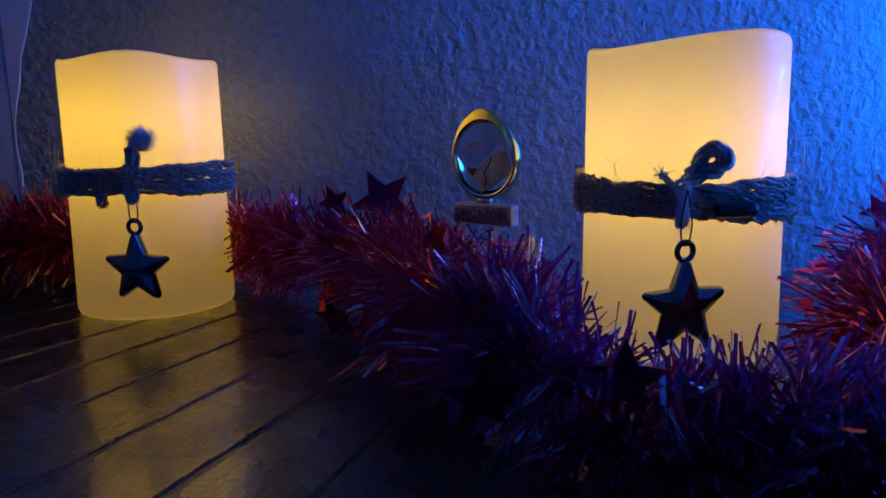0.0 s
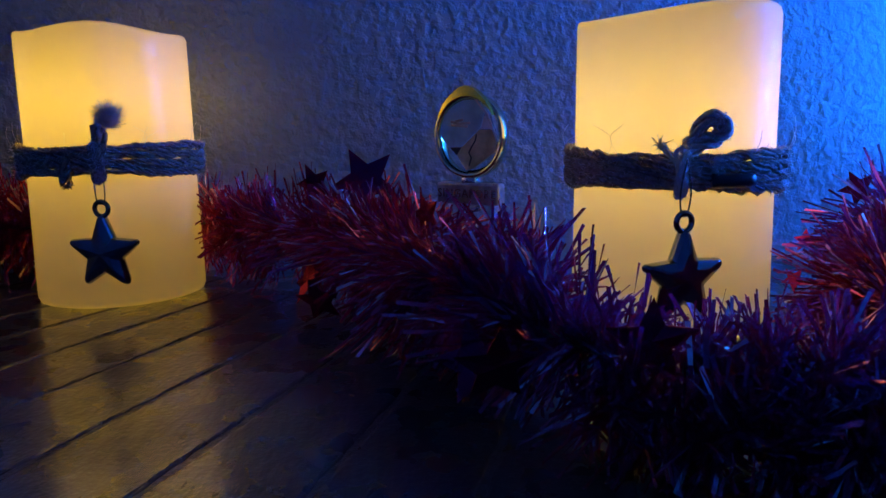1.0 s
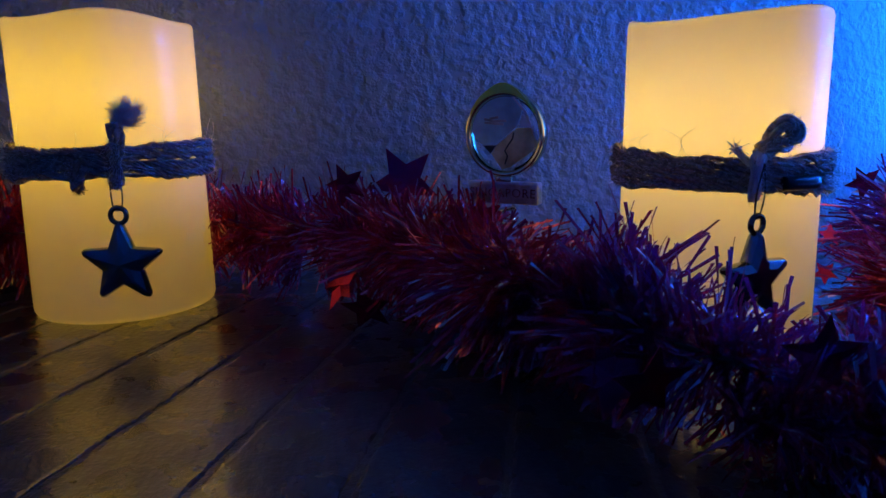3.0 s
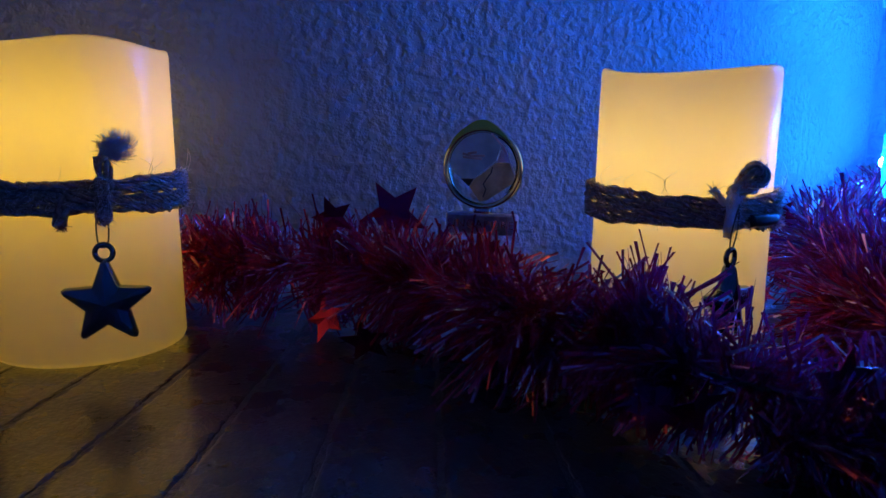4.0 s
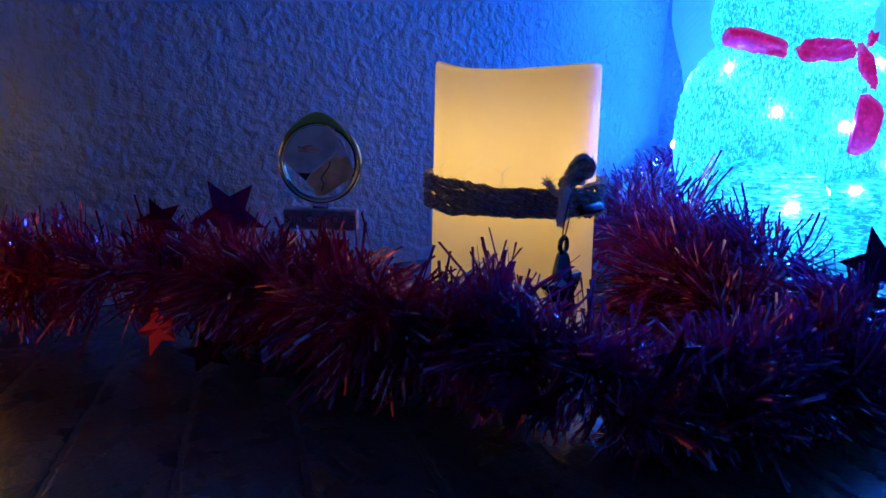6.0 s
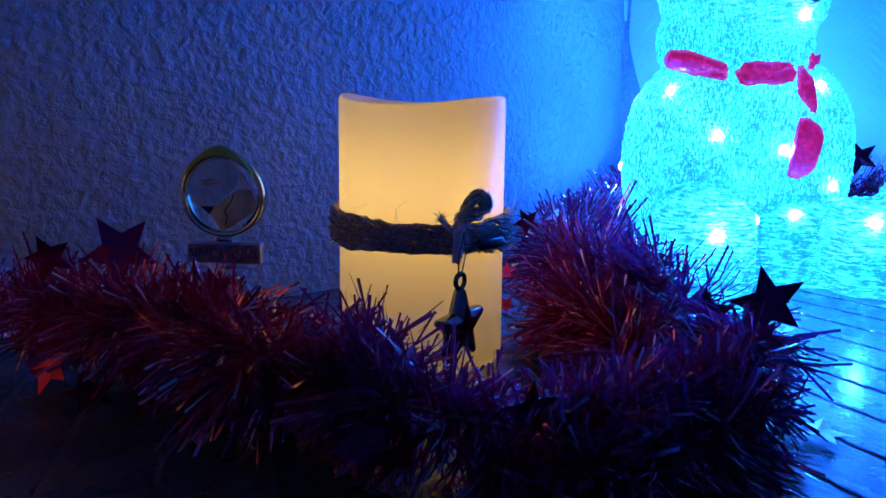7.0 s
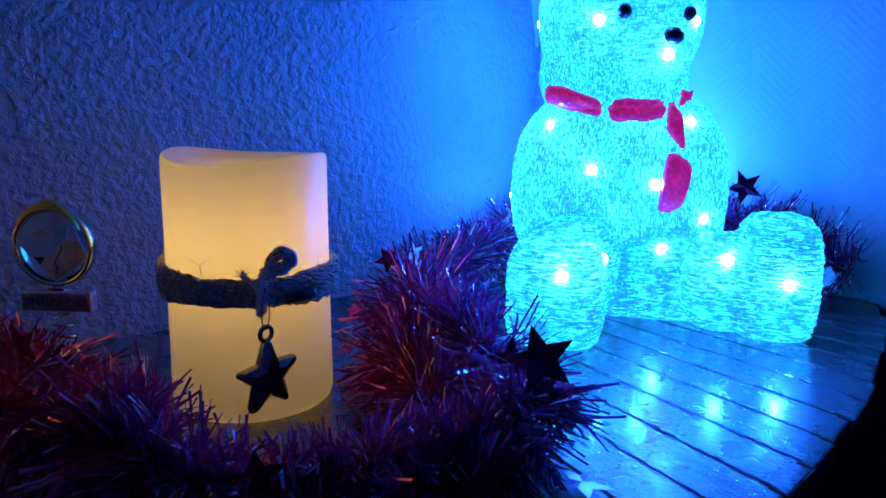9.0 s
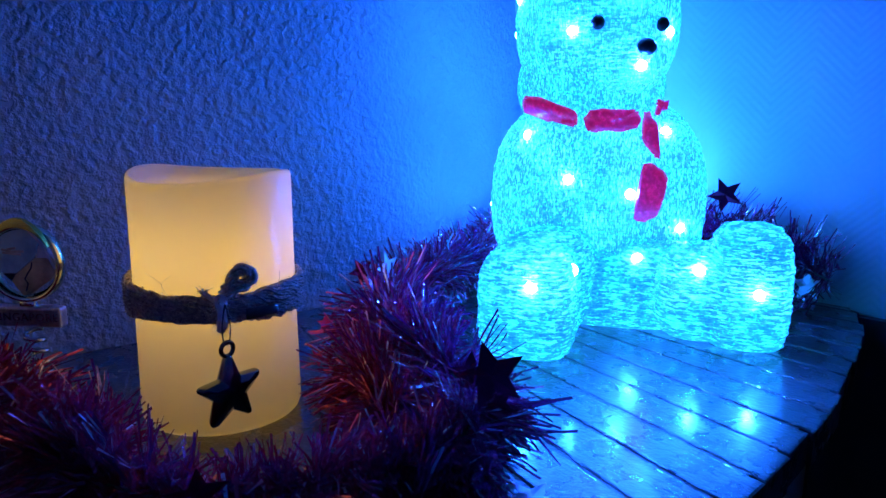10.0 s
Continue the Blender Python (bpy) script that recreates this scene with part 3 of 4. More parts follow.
# ---- the medal on its stand ----
def medal(at, faces):
    """A round picture medal in a brass-edged ring above a name bar, on a coil spring and a foot."""
    ob = thing("medal_stand", pose(at[0], at[1], 0, 0, 0, faces + 90), "round enamel mountain medal on a steel coil spring stand", "ornament")
    Z, RO = 0.0748, 0.0192
    up = Matrix.Translation((0, 0, Z)) @ Matrix.Rotation(radians(90), 4, "X")  # local x right, y up, z to the front
    bm = bmesh.new()
    prof = [(RO - 0.0024, -0.0036), (RO - 0.0004, -0.0036), (RO, -0.0030), (RO, 0.0016), (RO - 0.0005, 0.0023), (RO - 0.0016, 0.0023), (RO - 0.0024, 0.0014), (RO - 0.0024, -0.0036)]
    lathe(bm, prof, 64)
    bmesh.ops.transform(bm, matrix=up, verts=bm.verts)
    bmesh.ops.recalc_face_normals(bm, faces=bm.faces)
    part("ring", bm, RING, ob, "polished pale brass ring")
    bm = bmesh.new()
    span = [math.radians(a) for a in range(-84, 61, 4)]
    taper = lambda a: min(1.0, (a + math.radians(84)) / 0.9, (math.radians(60) - a) / 0.7)
    hump = lambda a: RO - 0.0012 + taper(a) * (0.0018 + 0.0021 * math.exp(-(a / 0.30) ** 2) + 0.0006 * math.exp(-(a / 0.8) ** 2))
    outer = [(hump(a) * math.sin(a), hump(a) * math.cos(a)) for a in span]
    inner = [((RO - 0.0014) * math.sin(a), (RO - 0.0014) * math.cos(a)) for a in span]
    lo, hi = ([[bm.verts.new(up @ Vector((x, y, z + x * k))) for x, y in line] for line in (inner, outer)] for z, k in ((0.0012, 0.0), (0.0036, 0.08)))
    for i in range(len(span) - 1):
        bm.faces.new((hi[0][i], hi[0][i + 1], hi[1][i + 1], hi[1][i]))
        bm.faces.new((lo[0][i], lo[1][i], lo[1][i + 1], lo[0][i + 1]))
        bm.faces.new((hi[1][i], hi[1][i + 1], lo[1][i + 1], lo[1][i]))
        bm.faces.new((hi[0][i + 1], hi[0][i], lo[0][i], lo[0][i + 1]))
    for i in (0, -1):
        bm.faces.new((hi[0][i], hi[1][i], lo[1][i], lo[0][i]))
    bmesh.ops.recalc_face_normals(bm, faces=bm.faces)
    part("crest", bm, GOLD, ob, "yellow brass crest over the ring", smooth=False)
    RI = RO - 0.0024
    bm = bmesh.new()
    lathe(bm, [(0, -0.0014), (RI - 0.0012, -0.0014), (RI, -0.0006), (RI, -0.0004), (0, -0.0004)], 48)
    bmesh.ops.transform(bm, matrix=up, verts=bm.verts)
    bmesh.ops.recalc_face_normals(bm, faces=bm.faces)
    pane = part("disc", bm, CLEAR, ob, "clear acrylic disc", smooth=False)
    pane.visible_shadow = False
    arc = lambda a0, a1, n=14, r=0.985: [(r * math.cos(radians(a0 + (a1 - a0) * k / n)), r * math.sin(radians(a0 + (a1 - a0) * k / n))) for k in range(n + 1)]

    def inlay(name, shape, z0, z1, material, label):
        bm = bmesh.new()
        prism(bm, [(x * RI, y * RI) for x, y in shape], z0, z1, up)
        bmesh.ops.recalc_face_normals(bm, faces=bm.faces)
        part(name, bm, material, ob, label, smooth=False)

    inlay("sky_inlay", [(0.50, 0.60)] + arc(66, 176, 18, 0.97) + [(-0.86, -0.10), (-0.66, -0.29), (-0.25, -0.29), (0.40, 0.24)], -0.0002, 0.0008, ENAMEL_BLUE, "blue enamel sky")
    inlay("peak_inlay", [(0.42, 0.18), (0.53, 0.52), (0.76, 0.18)], -0.0002, 0.0013, ENAMEL_WHITE, "pale enamel peak")
    # refracted light along the clear disc's cut edge, painted as a pale strip
    inlay("edge_refraction_inlay", [(0.53, 0.60), (0.20, 0.98), (0.26, 0.96), (0.62, 0.58), (0.93, -0.14), (0.86, -0.16)], -0.0002, 0.0010, ENAMEL_WHITE, "cut acrylic edge with its refraction painted pale")
    inlay("mountain_inlay", [(-0.22, -0.32), (0.40, 0.16), (0.77, 0.16), (0.93, -0.22), (0.84, -0.42), (0.16, -0.88), (-0.06, -0.93), (-0.36, -0.52)], -0.0002, 0.0016, ENAMEL_BROWN, "brown metal mountain relief")
    inlay("notch_inlay", [(-0.62, -0.31), (-0.25, -0.31), (-0.39, -0.52)], -0.0002, 0.0012, BLACK, "small black triangle beside the mountain")
    bm = bmesh.new()
    tube(bm, [up @ Vector((x * RI, y * RI, 0.0017)) for x, y in ((0.30, 0.05), (0.26, -0.12), (0.14, -0.28), (0.04, -0.44), (0.12, -0.58), (0.04, -0.80))], 0.00035, 5)
    part("trail_line", bm, BLACK, ob, "dark winding line")
    bm = bmesh.new()
    for k, (dx, dy, w) in enumerate(((-0.42, 0.36, 0.34), (-0.30, 0.28, 0.56), (-0.14, 0.34, 0.40), (-0.30, 0.42, 0.26))):
        box(bm, (w * RI, 0.0011, 0.0007), up @ Matrix.Translation((dx * RI, dy * RI, 0.0008)) @ Matrix.Rotation(radians(-12 + 7 * k), 4, "Z"), 0.0002)
    part("emblem", bm, PEWTER, ob, "small raised grey emblem")
    bm = bmesh.new()
    box(bm, (0.0345, 0.0062, 0.0100), Matrix.Translation((0, 0, 0.0486)), 0.0011)
    bar = part("name_bar", bm, PEWTER, ob, "worn grey metal name bar", smooth=False)
    text = bpy.data.curves.new("lettering", "FONT")
    text.body, text.align_x, text.align_y = "SINGAPORE", "CENTER", "CENTER"
    text.size, text.extrude, text.space_character, text.resolution_u = 0.0056, 0.0003, 1.12, 3
    holder = new("lettering", text)
    letters = bpy.data.meshes.new_from_object(holder.evaluated_get(bpy.context.evaluated_depsgraph_get()))
    bpy.data.objects.remove(holder)
    letters.transform(Matrix.Translation((0, -0.0033, 0.0486)) @ Matrix.Rotation(radians(90), 4, "X"))
    letters.materials.clear()
    letters.materials.append(STEEL)
    word = new("lettering", letters)
    word.parent = bar
    word["label"] = "raised metal letters"
    bm = bmesh.new()
    box(bm, (0.008, 0.004, 0.004), Matrix.Translation((0, 0, 0.0542)), 0.0008)
    part("joint", bm, STEEL, ob, "small metal joint")
    coil = []
    for i in range(150):
        a = i / 149 * math.tau * 6.5
        z = 0.0420 - 0.0360 * i / 149
        coil.append((0.0042 * math.cos(a) + 0.0030 * math.sin((0.042 - z) * 70), 0.0042 * math.sin(a), z))
    bm = bmesh.new()
    tube(bm, coil, 0.0011, 7)
    part("coil_spring", bm, STEEL, ob, "bright steel coil spring")
    bm = bmesh.new()
    lathe(bm, [(0, 0.0), (0.0125, 0.0), (0.0132, 0.0008), (0.0132, 0.0044), (0.0118, 0.0056), (0, 0.006)], 40)
    bmesh.ops.recalc_face_normals(bm, faces=bm.faces)
    part("foot", bm, STEEL, ob, "round metal foot")
    return ob


medal((0.0175, 0.334), -131)

# ---- bear ----
def bear_place(u, s, z):
    """u: to the right and s: away along the line on which the bear is looked at; to the room's axes."""
    return Vector((-0.03 + 0.6 * u + 0.8 * s, -0.04 - 0.8 * u + 0.6 * s, z))


BLOBS = [  # centre u, s, z; radii; squareness
    ((-0.0265, 0.560, 0.078), (0.0805, 0.052, 0.082), 2.4),
    ((-0.0295, 0.560, 0.114), (0.0670, 0.048, 0.040), 2.3),
    ((-0.0310, 0.548, 0.205), (0.0575, 0.046, 0.056), 2.4),
    ((-0.0340, 0.554, 0.163), (0.0535, 0.042, 0.034), 2.4),
    ((-0.0105, 0.525, 0.181), (0.0300, 0.026, 0.025), 2.0),
    ((-0.0535, 0.428, 0.030), (0.0290, 0.036, 0.035), 4.2),
    ((-0.0520, 0.480, 0.031), (0.0330, 0.050, 0.035), 2.8),
    ((0.0770, 0.476, 0.036), (0.0245, 0.029, 0.042), 3.8),
    ((0.0520, 0.488, 0.029), (0.0320, 0.034, 0.032), 3.0),
    ((0.0280, 0.522, 0.026), (0.0420, 0.042, 0.031), 2.8),
    ((-0.0100, 0.515, 0.018), (0.0580, 0.042, 0.028), 3.0),
    ((-0.0780, 0.556, 0.255), (0.0220, 0.014, 0.022), 2.0),
    ((0.0120, 0.568, 0.255), (0.0220, 0.014, 0.022), 2.0),
]


def bear_surface(u0, z0):
    """The front of the bear on the line through (u0, z0) of its middle plane."""
    s = 0.36
    while s < 0.64:
        u, z = u0 * s / 0.525, 0.153 + (z0 - 0.153) * s / 0.525
        for (cu, cs, cz), (a, b, c), q in BLOBS:
            if abs((u - cu) / a) ** q + abs((s - cs) / b) ** q + abs((z - cz) / c) ** q < 1:
                nu, ns, nz = (u - cu) / a ** 2, (s - cs) / b ** 2, (z - cz) / c ** 2
                n = (bear_place(nu, ns, nz) - bear_place(0, 0, 0)).normalized()
                return bear_place(u, s, z), n
        s += 0.0006
    return None, None


bear = thing("bear_light_figure", pose(0.405, 0.30, 0), "clear acrylic sitting bear glowing ice blue with red scarf", "light figure")
INV = bear.matrix_world.inverted()
bm = bmesh.new()
for (cu, cs, cz), (a, b, c), q in BLOBS:
    g = bmesh.ops.create_icosphere(bm, subdivisions=4, radius=1.0)
    for v in g["verts"]:
        v.co /= (abs(v.co.x) ** q + abs(v.co.y) ** q + abs(v.co.z) ** q) ** (1 / q)
        v.co = INV @ bear_place(cu + v.co.x * a, cs + v.co.y * b, max(0.001, cz + v.co.z * c))
body = part("body", bm, ICE_MAT, bear, "glowing acrylic thread shell")
re = body.modifiers.new("skin", "REMESH")
re.mode, re.voxel_size, re.use_smooth_shade = "VOXEL", 0.0019, True
sm = body.modifiers.new("soften", "SMOOTH")
sm.factor, sm.iterations = 0.5, 9
shell = bpy.data.meshes.new_from_object(body.evaluated_get(bpy.context.evaluated_depsgraph_get()))
body.modifiers.clear()
old, body.data = body.data, shell
bpy.data.meshes.remove(old)
# threads of acrylic: upright on the trunk and head, level on the paws
normals = [v.normal.copy() for v in shell.vertices]
for v, n in zip(shell.vertices, normals):
    p = v.co + Vector((0.405, 0.30, 0))
    s = 0.8 * (p.x + 0.03) + 0.6 * (p.y + 0.04)
    u = 0.6 * (p.x + 0.03) - 0.8 * (p.y + 0.04)
    wander = noise.noise(p * 60)
    if s < 0.500 and p.z < 0.085 and u > 0.02:
        ridge = math.sin((p.z + 0.0022 * wander) * 1450)
    elif s < 0.455 and p.z < 0.08:
        ridge = 0.7 * math.sin((u - 0.35 * s + 0.0026 * wander) * 1150)
    else:
        ridge = 0.75 * math.sin(math.atan2(u + 0.03, 0.60 - s) * 95 + 3.0 * wander)
    if p.z > 0.003:
        v.co = v.co + n * (0.00042 * ridge + 0.0013 * noise.noise(p * 230) + 0.0008 * noise.noise(p * 520))
shell.update()

for u0, z0 in ((-0.0276, 0.2053), (0.0149, 0.2032)):
    p, n = bear_surface(u0, z0)
    bm = bmesh.new()
    bmesh.ops.create_uvsphere(bm, u_segments=16, v_segments=10, radius=0.0048)
    ob = part("eye", bm, BLACK, bear)
    ob.location = INV @ p
p, n = bear_surface(0.0059, 0.1886)
bm = bmesh.new()
bmesh.ops.create_uvsphere(bm, u_segments=18, v_segments=12, radius=0.0072)
bmesh.ops.scale(bm, vec=(1.0, 0.9, 0.8), verts=bm.verts)
ob = part("nose", bm, BLACK, bear)
ob.location = INV @ p


def scarf(corners, rows=6, cols=12):
    """A red slab laid over the shell between four corners in the middle plane."""
    mid = [sum(c[k] for c in corners) / 4 for k in (0, 1)]
    corners = [[mid[k] + (c[k] - mid[k]) * 1.2 for k in (0, 1)] for c in corners]
    bm = bmesh.new()
    grid = []
    for i in range(rows + 1):
        line = []
        for j in range(cols + 1):
            a, b = 2 * i / rows - 1, 2 * j / cols - 1
            a, b = a * math.sqrt(1 - 0.30 * b * b), b * math.sqrt(1 - 0.22 * a * a)
            a += 0.16 * noise.noise((corners[0][0] * 900 + b * 1.7, a, 0))
            a, b = 0.5 + a / 2, 0.5 + b / 2
            q = [(1 - a) * ((1 - b) * corners[0][k] + b * corners[1][k]) + a * ((1 - b) * corners[3][k] + b * corners[2][k]) for k in (0, 1)]
            p, n = bear_surface(*q)
            if p is None:
                return
            edge = 1.0 if 0 < i < rows and 0 < j < cols else 0.35
            line.append(bm.verts.new(INV @ (p + n * 0.0042 * edge + n * 0.0009 * noise.noise(p * 160))))
        grid.append(line)
    for r0, r1 in zip(grid, grid[1:]):
        for j in range(cols):
            bm.faces.new((r0[j], r0[j + 1], r1[j + 1], r1[j]))
    bmesh.ops.recalc_face_normals(bm, faces=bm.faces)
    ob = part("scarf_piece", bm, RED, bear, "red acrylic scarf piece with a glow of its own")
    so = ob.modifiers.new("thick", "SOLIDIFY")
    so.thickness, so.offset = 0.004, -1


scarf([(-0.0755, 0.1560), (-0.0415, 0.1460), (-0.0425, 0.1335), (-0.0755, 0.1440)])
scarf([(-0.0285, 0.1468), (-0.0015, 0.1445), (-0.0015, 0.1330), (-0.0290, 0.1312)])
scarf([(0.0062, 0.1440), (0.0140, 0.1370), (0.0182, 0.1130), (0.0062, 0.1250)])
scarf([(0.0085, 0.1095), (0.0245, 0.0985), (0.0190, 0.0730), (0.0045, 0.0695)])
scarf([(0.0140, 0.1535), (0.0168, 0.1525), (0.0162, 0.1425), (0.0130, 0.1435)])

# small lamps under the shell
for u0, z0 in ((-0.045, 0.200), (0.020, 0.198), (0.0035, 0.176), (-0.083, 0.222), (-0.005, 0.226), (-0.075, 0.1275), (-0.044, 0.096), (0.001, 0.087), (0.036, 0.064), (0.0085, 0.041),
               (0.022, 0.132), (-0.063, 0.013), (-0.033, 0.029), (0.053, 0.035), (0.095, 0.020), (-0.015, 0.139)):
    p, n = bear_surface(u0, z0)
    if p is None:
        continue
    bm = bmesh.new()
    bmesh.ops.create_icosphere(bm, subdivisions=2, radius=0.0040)
    ob = part("led_bulb", bm, LED_MAT, bear)
    ob.location = INV @ (p - n * 0.0018)
# and deeper inside, spreading their light through the shell
for u0, z0 in ((-0.050, 0.050), (-0.022, 0.062), (0.040, 0.030), (-0.062, 0.112), (0.004, 0.116), (-0.020, 0.190), (-0.070, 0.030), (0.080, 0.030)):
    p, n = bear_surface(u0, z0)
    if p is None:
        continue
    bm = bmesh.new()
    bmesh.ops.create_icosphere(bm, subdivisions=2, radius=0.0021)
    ob = part("led_bulb", bm, LED_MAT, bear)
    ob.location = INV @ (p - n * 0.013)
# and round its back, towards the corner
for u, z in ((-0.080, 0.055), (-0.045, 0.100), (-0.020, 0.050), (0.015, 0.090), (0.030, 0.045), (-0.060, 0.165), (-0.055, 0.215)):
    s = 0.66
    while s > 0.5 and not any(abs((u - cu) / a) ** q + abs((s - cs) / b) ** q + abs((z - cz) / c) ** q < 1 for (cu, cs, cz), (a, b, c), q in BLOBS):
        s -= 0.0006
    bm = bmesh.new()
    bmesh.ops.create_icosphere(bm, subdivisions=2, radius=0.0040)
    ob = part("led_bulb", bm, LED_MAT, bear)
    ob.location = INV @ bear_place(u, s + 0.0004, z)
# and on the flank beside the garland
for u, s, z in ((-0.1050, 0.558, 0.070), (-0.0955, 0.559, 0.118), (-0.0870, 0.550, 0.200)):
    bm = bmesh.new()
    bmesh.ops.create_icosphere(bm, subdivisions=2, radius=0.0040)
    ob = part("led_bulb", bm, LED_MAT, bear)
    ob.location = INV @ bear_place(u, s, z)

# ---- tinsel garland ----
ROUTE = [(-0.31, 0.375, 0.03), (-0.255, 0.388, 0.03), (-0.205, 0.400, 0.03), (-0.154, 0.4085, 0.03), (-0.115, 0.392, 0.03), (-0.085, 0.372, 0.03), (-0.05, 0.337, 0.030), (-0.024, 0.300, 0.031), (-0.008, 0.262, 0.030),
         (0.005, 0.225, 0.028), (0.020, 0.195, 0.024), (0.042, 0.172, 0.020), (0.075, 0.158, 0.018), (0.112, 0.150, 0.019), (0.144, 0.152, 0.024), (0.164, 0.173, 0.027), (0.169, 0.208, 0.030), (0.174, 0.248, 0.032),
         (0.196, 0.298, 0.033), (0.240, 0.332, 0.033), (0.290, 0.362, 0.029), (0.340, 0.392, 0.028), (0.395, 0.425, 0.032), (0.455, 0.435, 0.042), (0.485, 0.385, 0.048), (0.494, 0.325, 0.048), (0.497, 0.275, 0.046), (0.500, 0.238, 0.042), (0.502, 0.208, 0.034), (0.503, 0.182, 0.026)]
path = spline(ROUTE, 12)
CANDLES = ((-0.1545, 0.3675), (0.0933, 0.2864))


def wall_y(x):
    for (x0, y0), (x1, y1) in zip(BACK, BACK[1:]):
        if x0 <= x <= x1:
            return y0 + (y1 - y0) * (x - x0) / (x1 - x0)
    return 0.434 if x < 0.2 else 0.487


def wall_x(y):
    return 0.478 + (0.487 - y) * 0.2043


def settle(p):
    """Keeps a strand off the candles, the walls and the table top."""
    for cx, cy in CANDLES:
        dx, dy = p.x - cx, p.y - cy
        d = math.hypot(dx, dy)
        if d < R_CANDLE + 0.0012 and p.z < 0.12:
            k = (R_CANDLE + 0.0012) / max(d, 1e-4)
            p.x, p.y = cx + dx * k, cy + dy * k
    p.y = min(p.y, wall_y(p.x) - 0.001)
    p.x = min(p.x, wall_x(p.y) - 0.003)
    p.z = max(p.z, 0.0012)
    return p


garland = thing("tinsel_garland", pose(0, 0, 0), "shiny dark red tinsel garland with foil stars on the table", "tinsel")
bm = bmesh.new()
tube(bm, [settle(p.copy()) for p in path], 0.0009, 5)
part("core_wire", bm, WIRE, garland, "twisted core wire")


STARS = [  # place, radius, front, rise, spin
    ((-0.030, 0.324, 0.0565), 0.0160, -95, 12, 28), ((-0.054, 0.336, 0.0545), 0.0100, -118, -8, 20), ((-0.0585, 0.332, 0.0105), 0.0120, -152, 29, 36), ((-0.050, 0.300, 0.008), 0.0115, -115, -25, 8),
    ((0.004, 0.188, 0.0165), 0.0125, -100, 38, 15), ((0.008, 0.176, 0.019), 0.0120, -85, -18, 0), ((0.040, 0.157, 0.0300), 0.0110, -100, -10, 0), ((0.154, 0.149, 0.0460), 0.0150, -128, 5, 16),
    ((0.209, 0.312, 0.0500), 0.0115, -68, 10, 10), ((0.196, 0.322, 0.0480), 0.0090, -125, 0, 30), ((0.503, 0.197, 0.0190), 0.0125, 178, 8, 8), ((0.145, 0.2825, 0.0148), 0.0055, -150, 0, 40),
    ((0.156, 0.2945, 0.0288), 0.0055, -150, 20, 10), ((-0.005, 0.285, 0.045), 0.0095, -150, 0, 20), ((0.162, 0.154, 0.030), 0.0080, -140, 20, 35), ((0.172, 0.184, 0.030), 0.0120, -130, 30, 0),
    ((0.500, 0.268, 0.079), 0.0148, -140, 5, 25), ((0.157, 0.127, 0.003), 0.0118, -100, 87, 10), ((0.514, 0.186, 0.037), 0.0100, -110, 0, 20)]
PALE = (8, 10, 17)  # in paler, silvery pink foil


def before_star(co):
    """Whether one of a strand's points (n x 3) lies in front of a foil star, which rests on the fringe."""
    for k, ((x, y, z), r, face, rise, _spin) in enumerate(STARS):
        # one star peeps out under the fringe, open to the room and to the candle beside it
        for az, el, sink in (((-103, 14, 0.0075), (161, 24, 0.003)) if k == 2 else ((face, rise, 0.0),)):
            n = np.array((math.cos(radians(az)) * math.cos(radians(el)), math.sin(radians(az)) * math.cos(radians(el)), math.sin(radians(el))))
            rel = co - np.array((x, y, z - sink))
            ahead = rel @ n
            off = np.linalg.norm(rel - np.outer(ahead, n), axis=1)
            if np.any((ahead > 0.0005) & (ahead < 0.045) & (off < r * (0.9 if k == 2 else 0.25 if k < 2 else 0.45 if k < 8 else 0.85))):
                return True
    return False


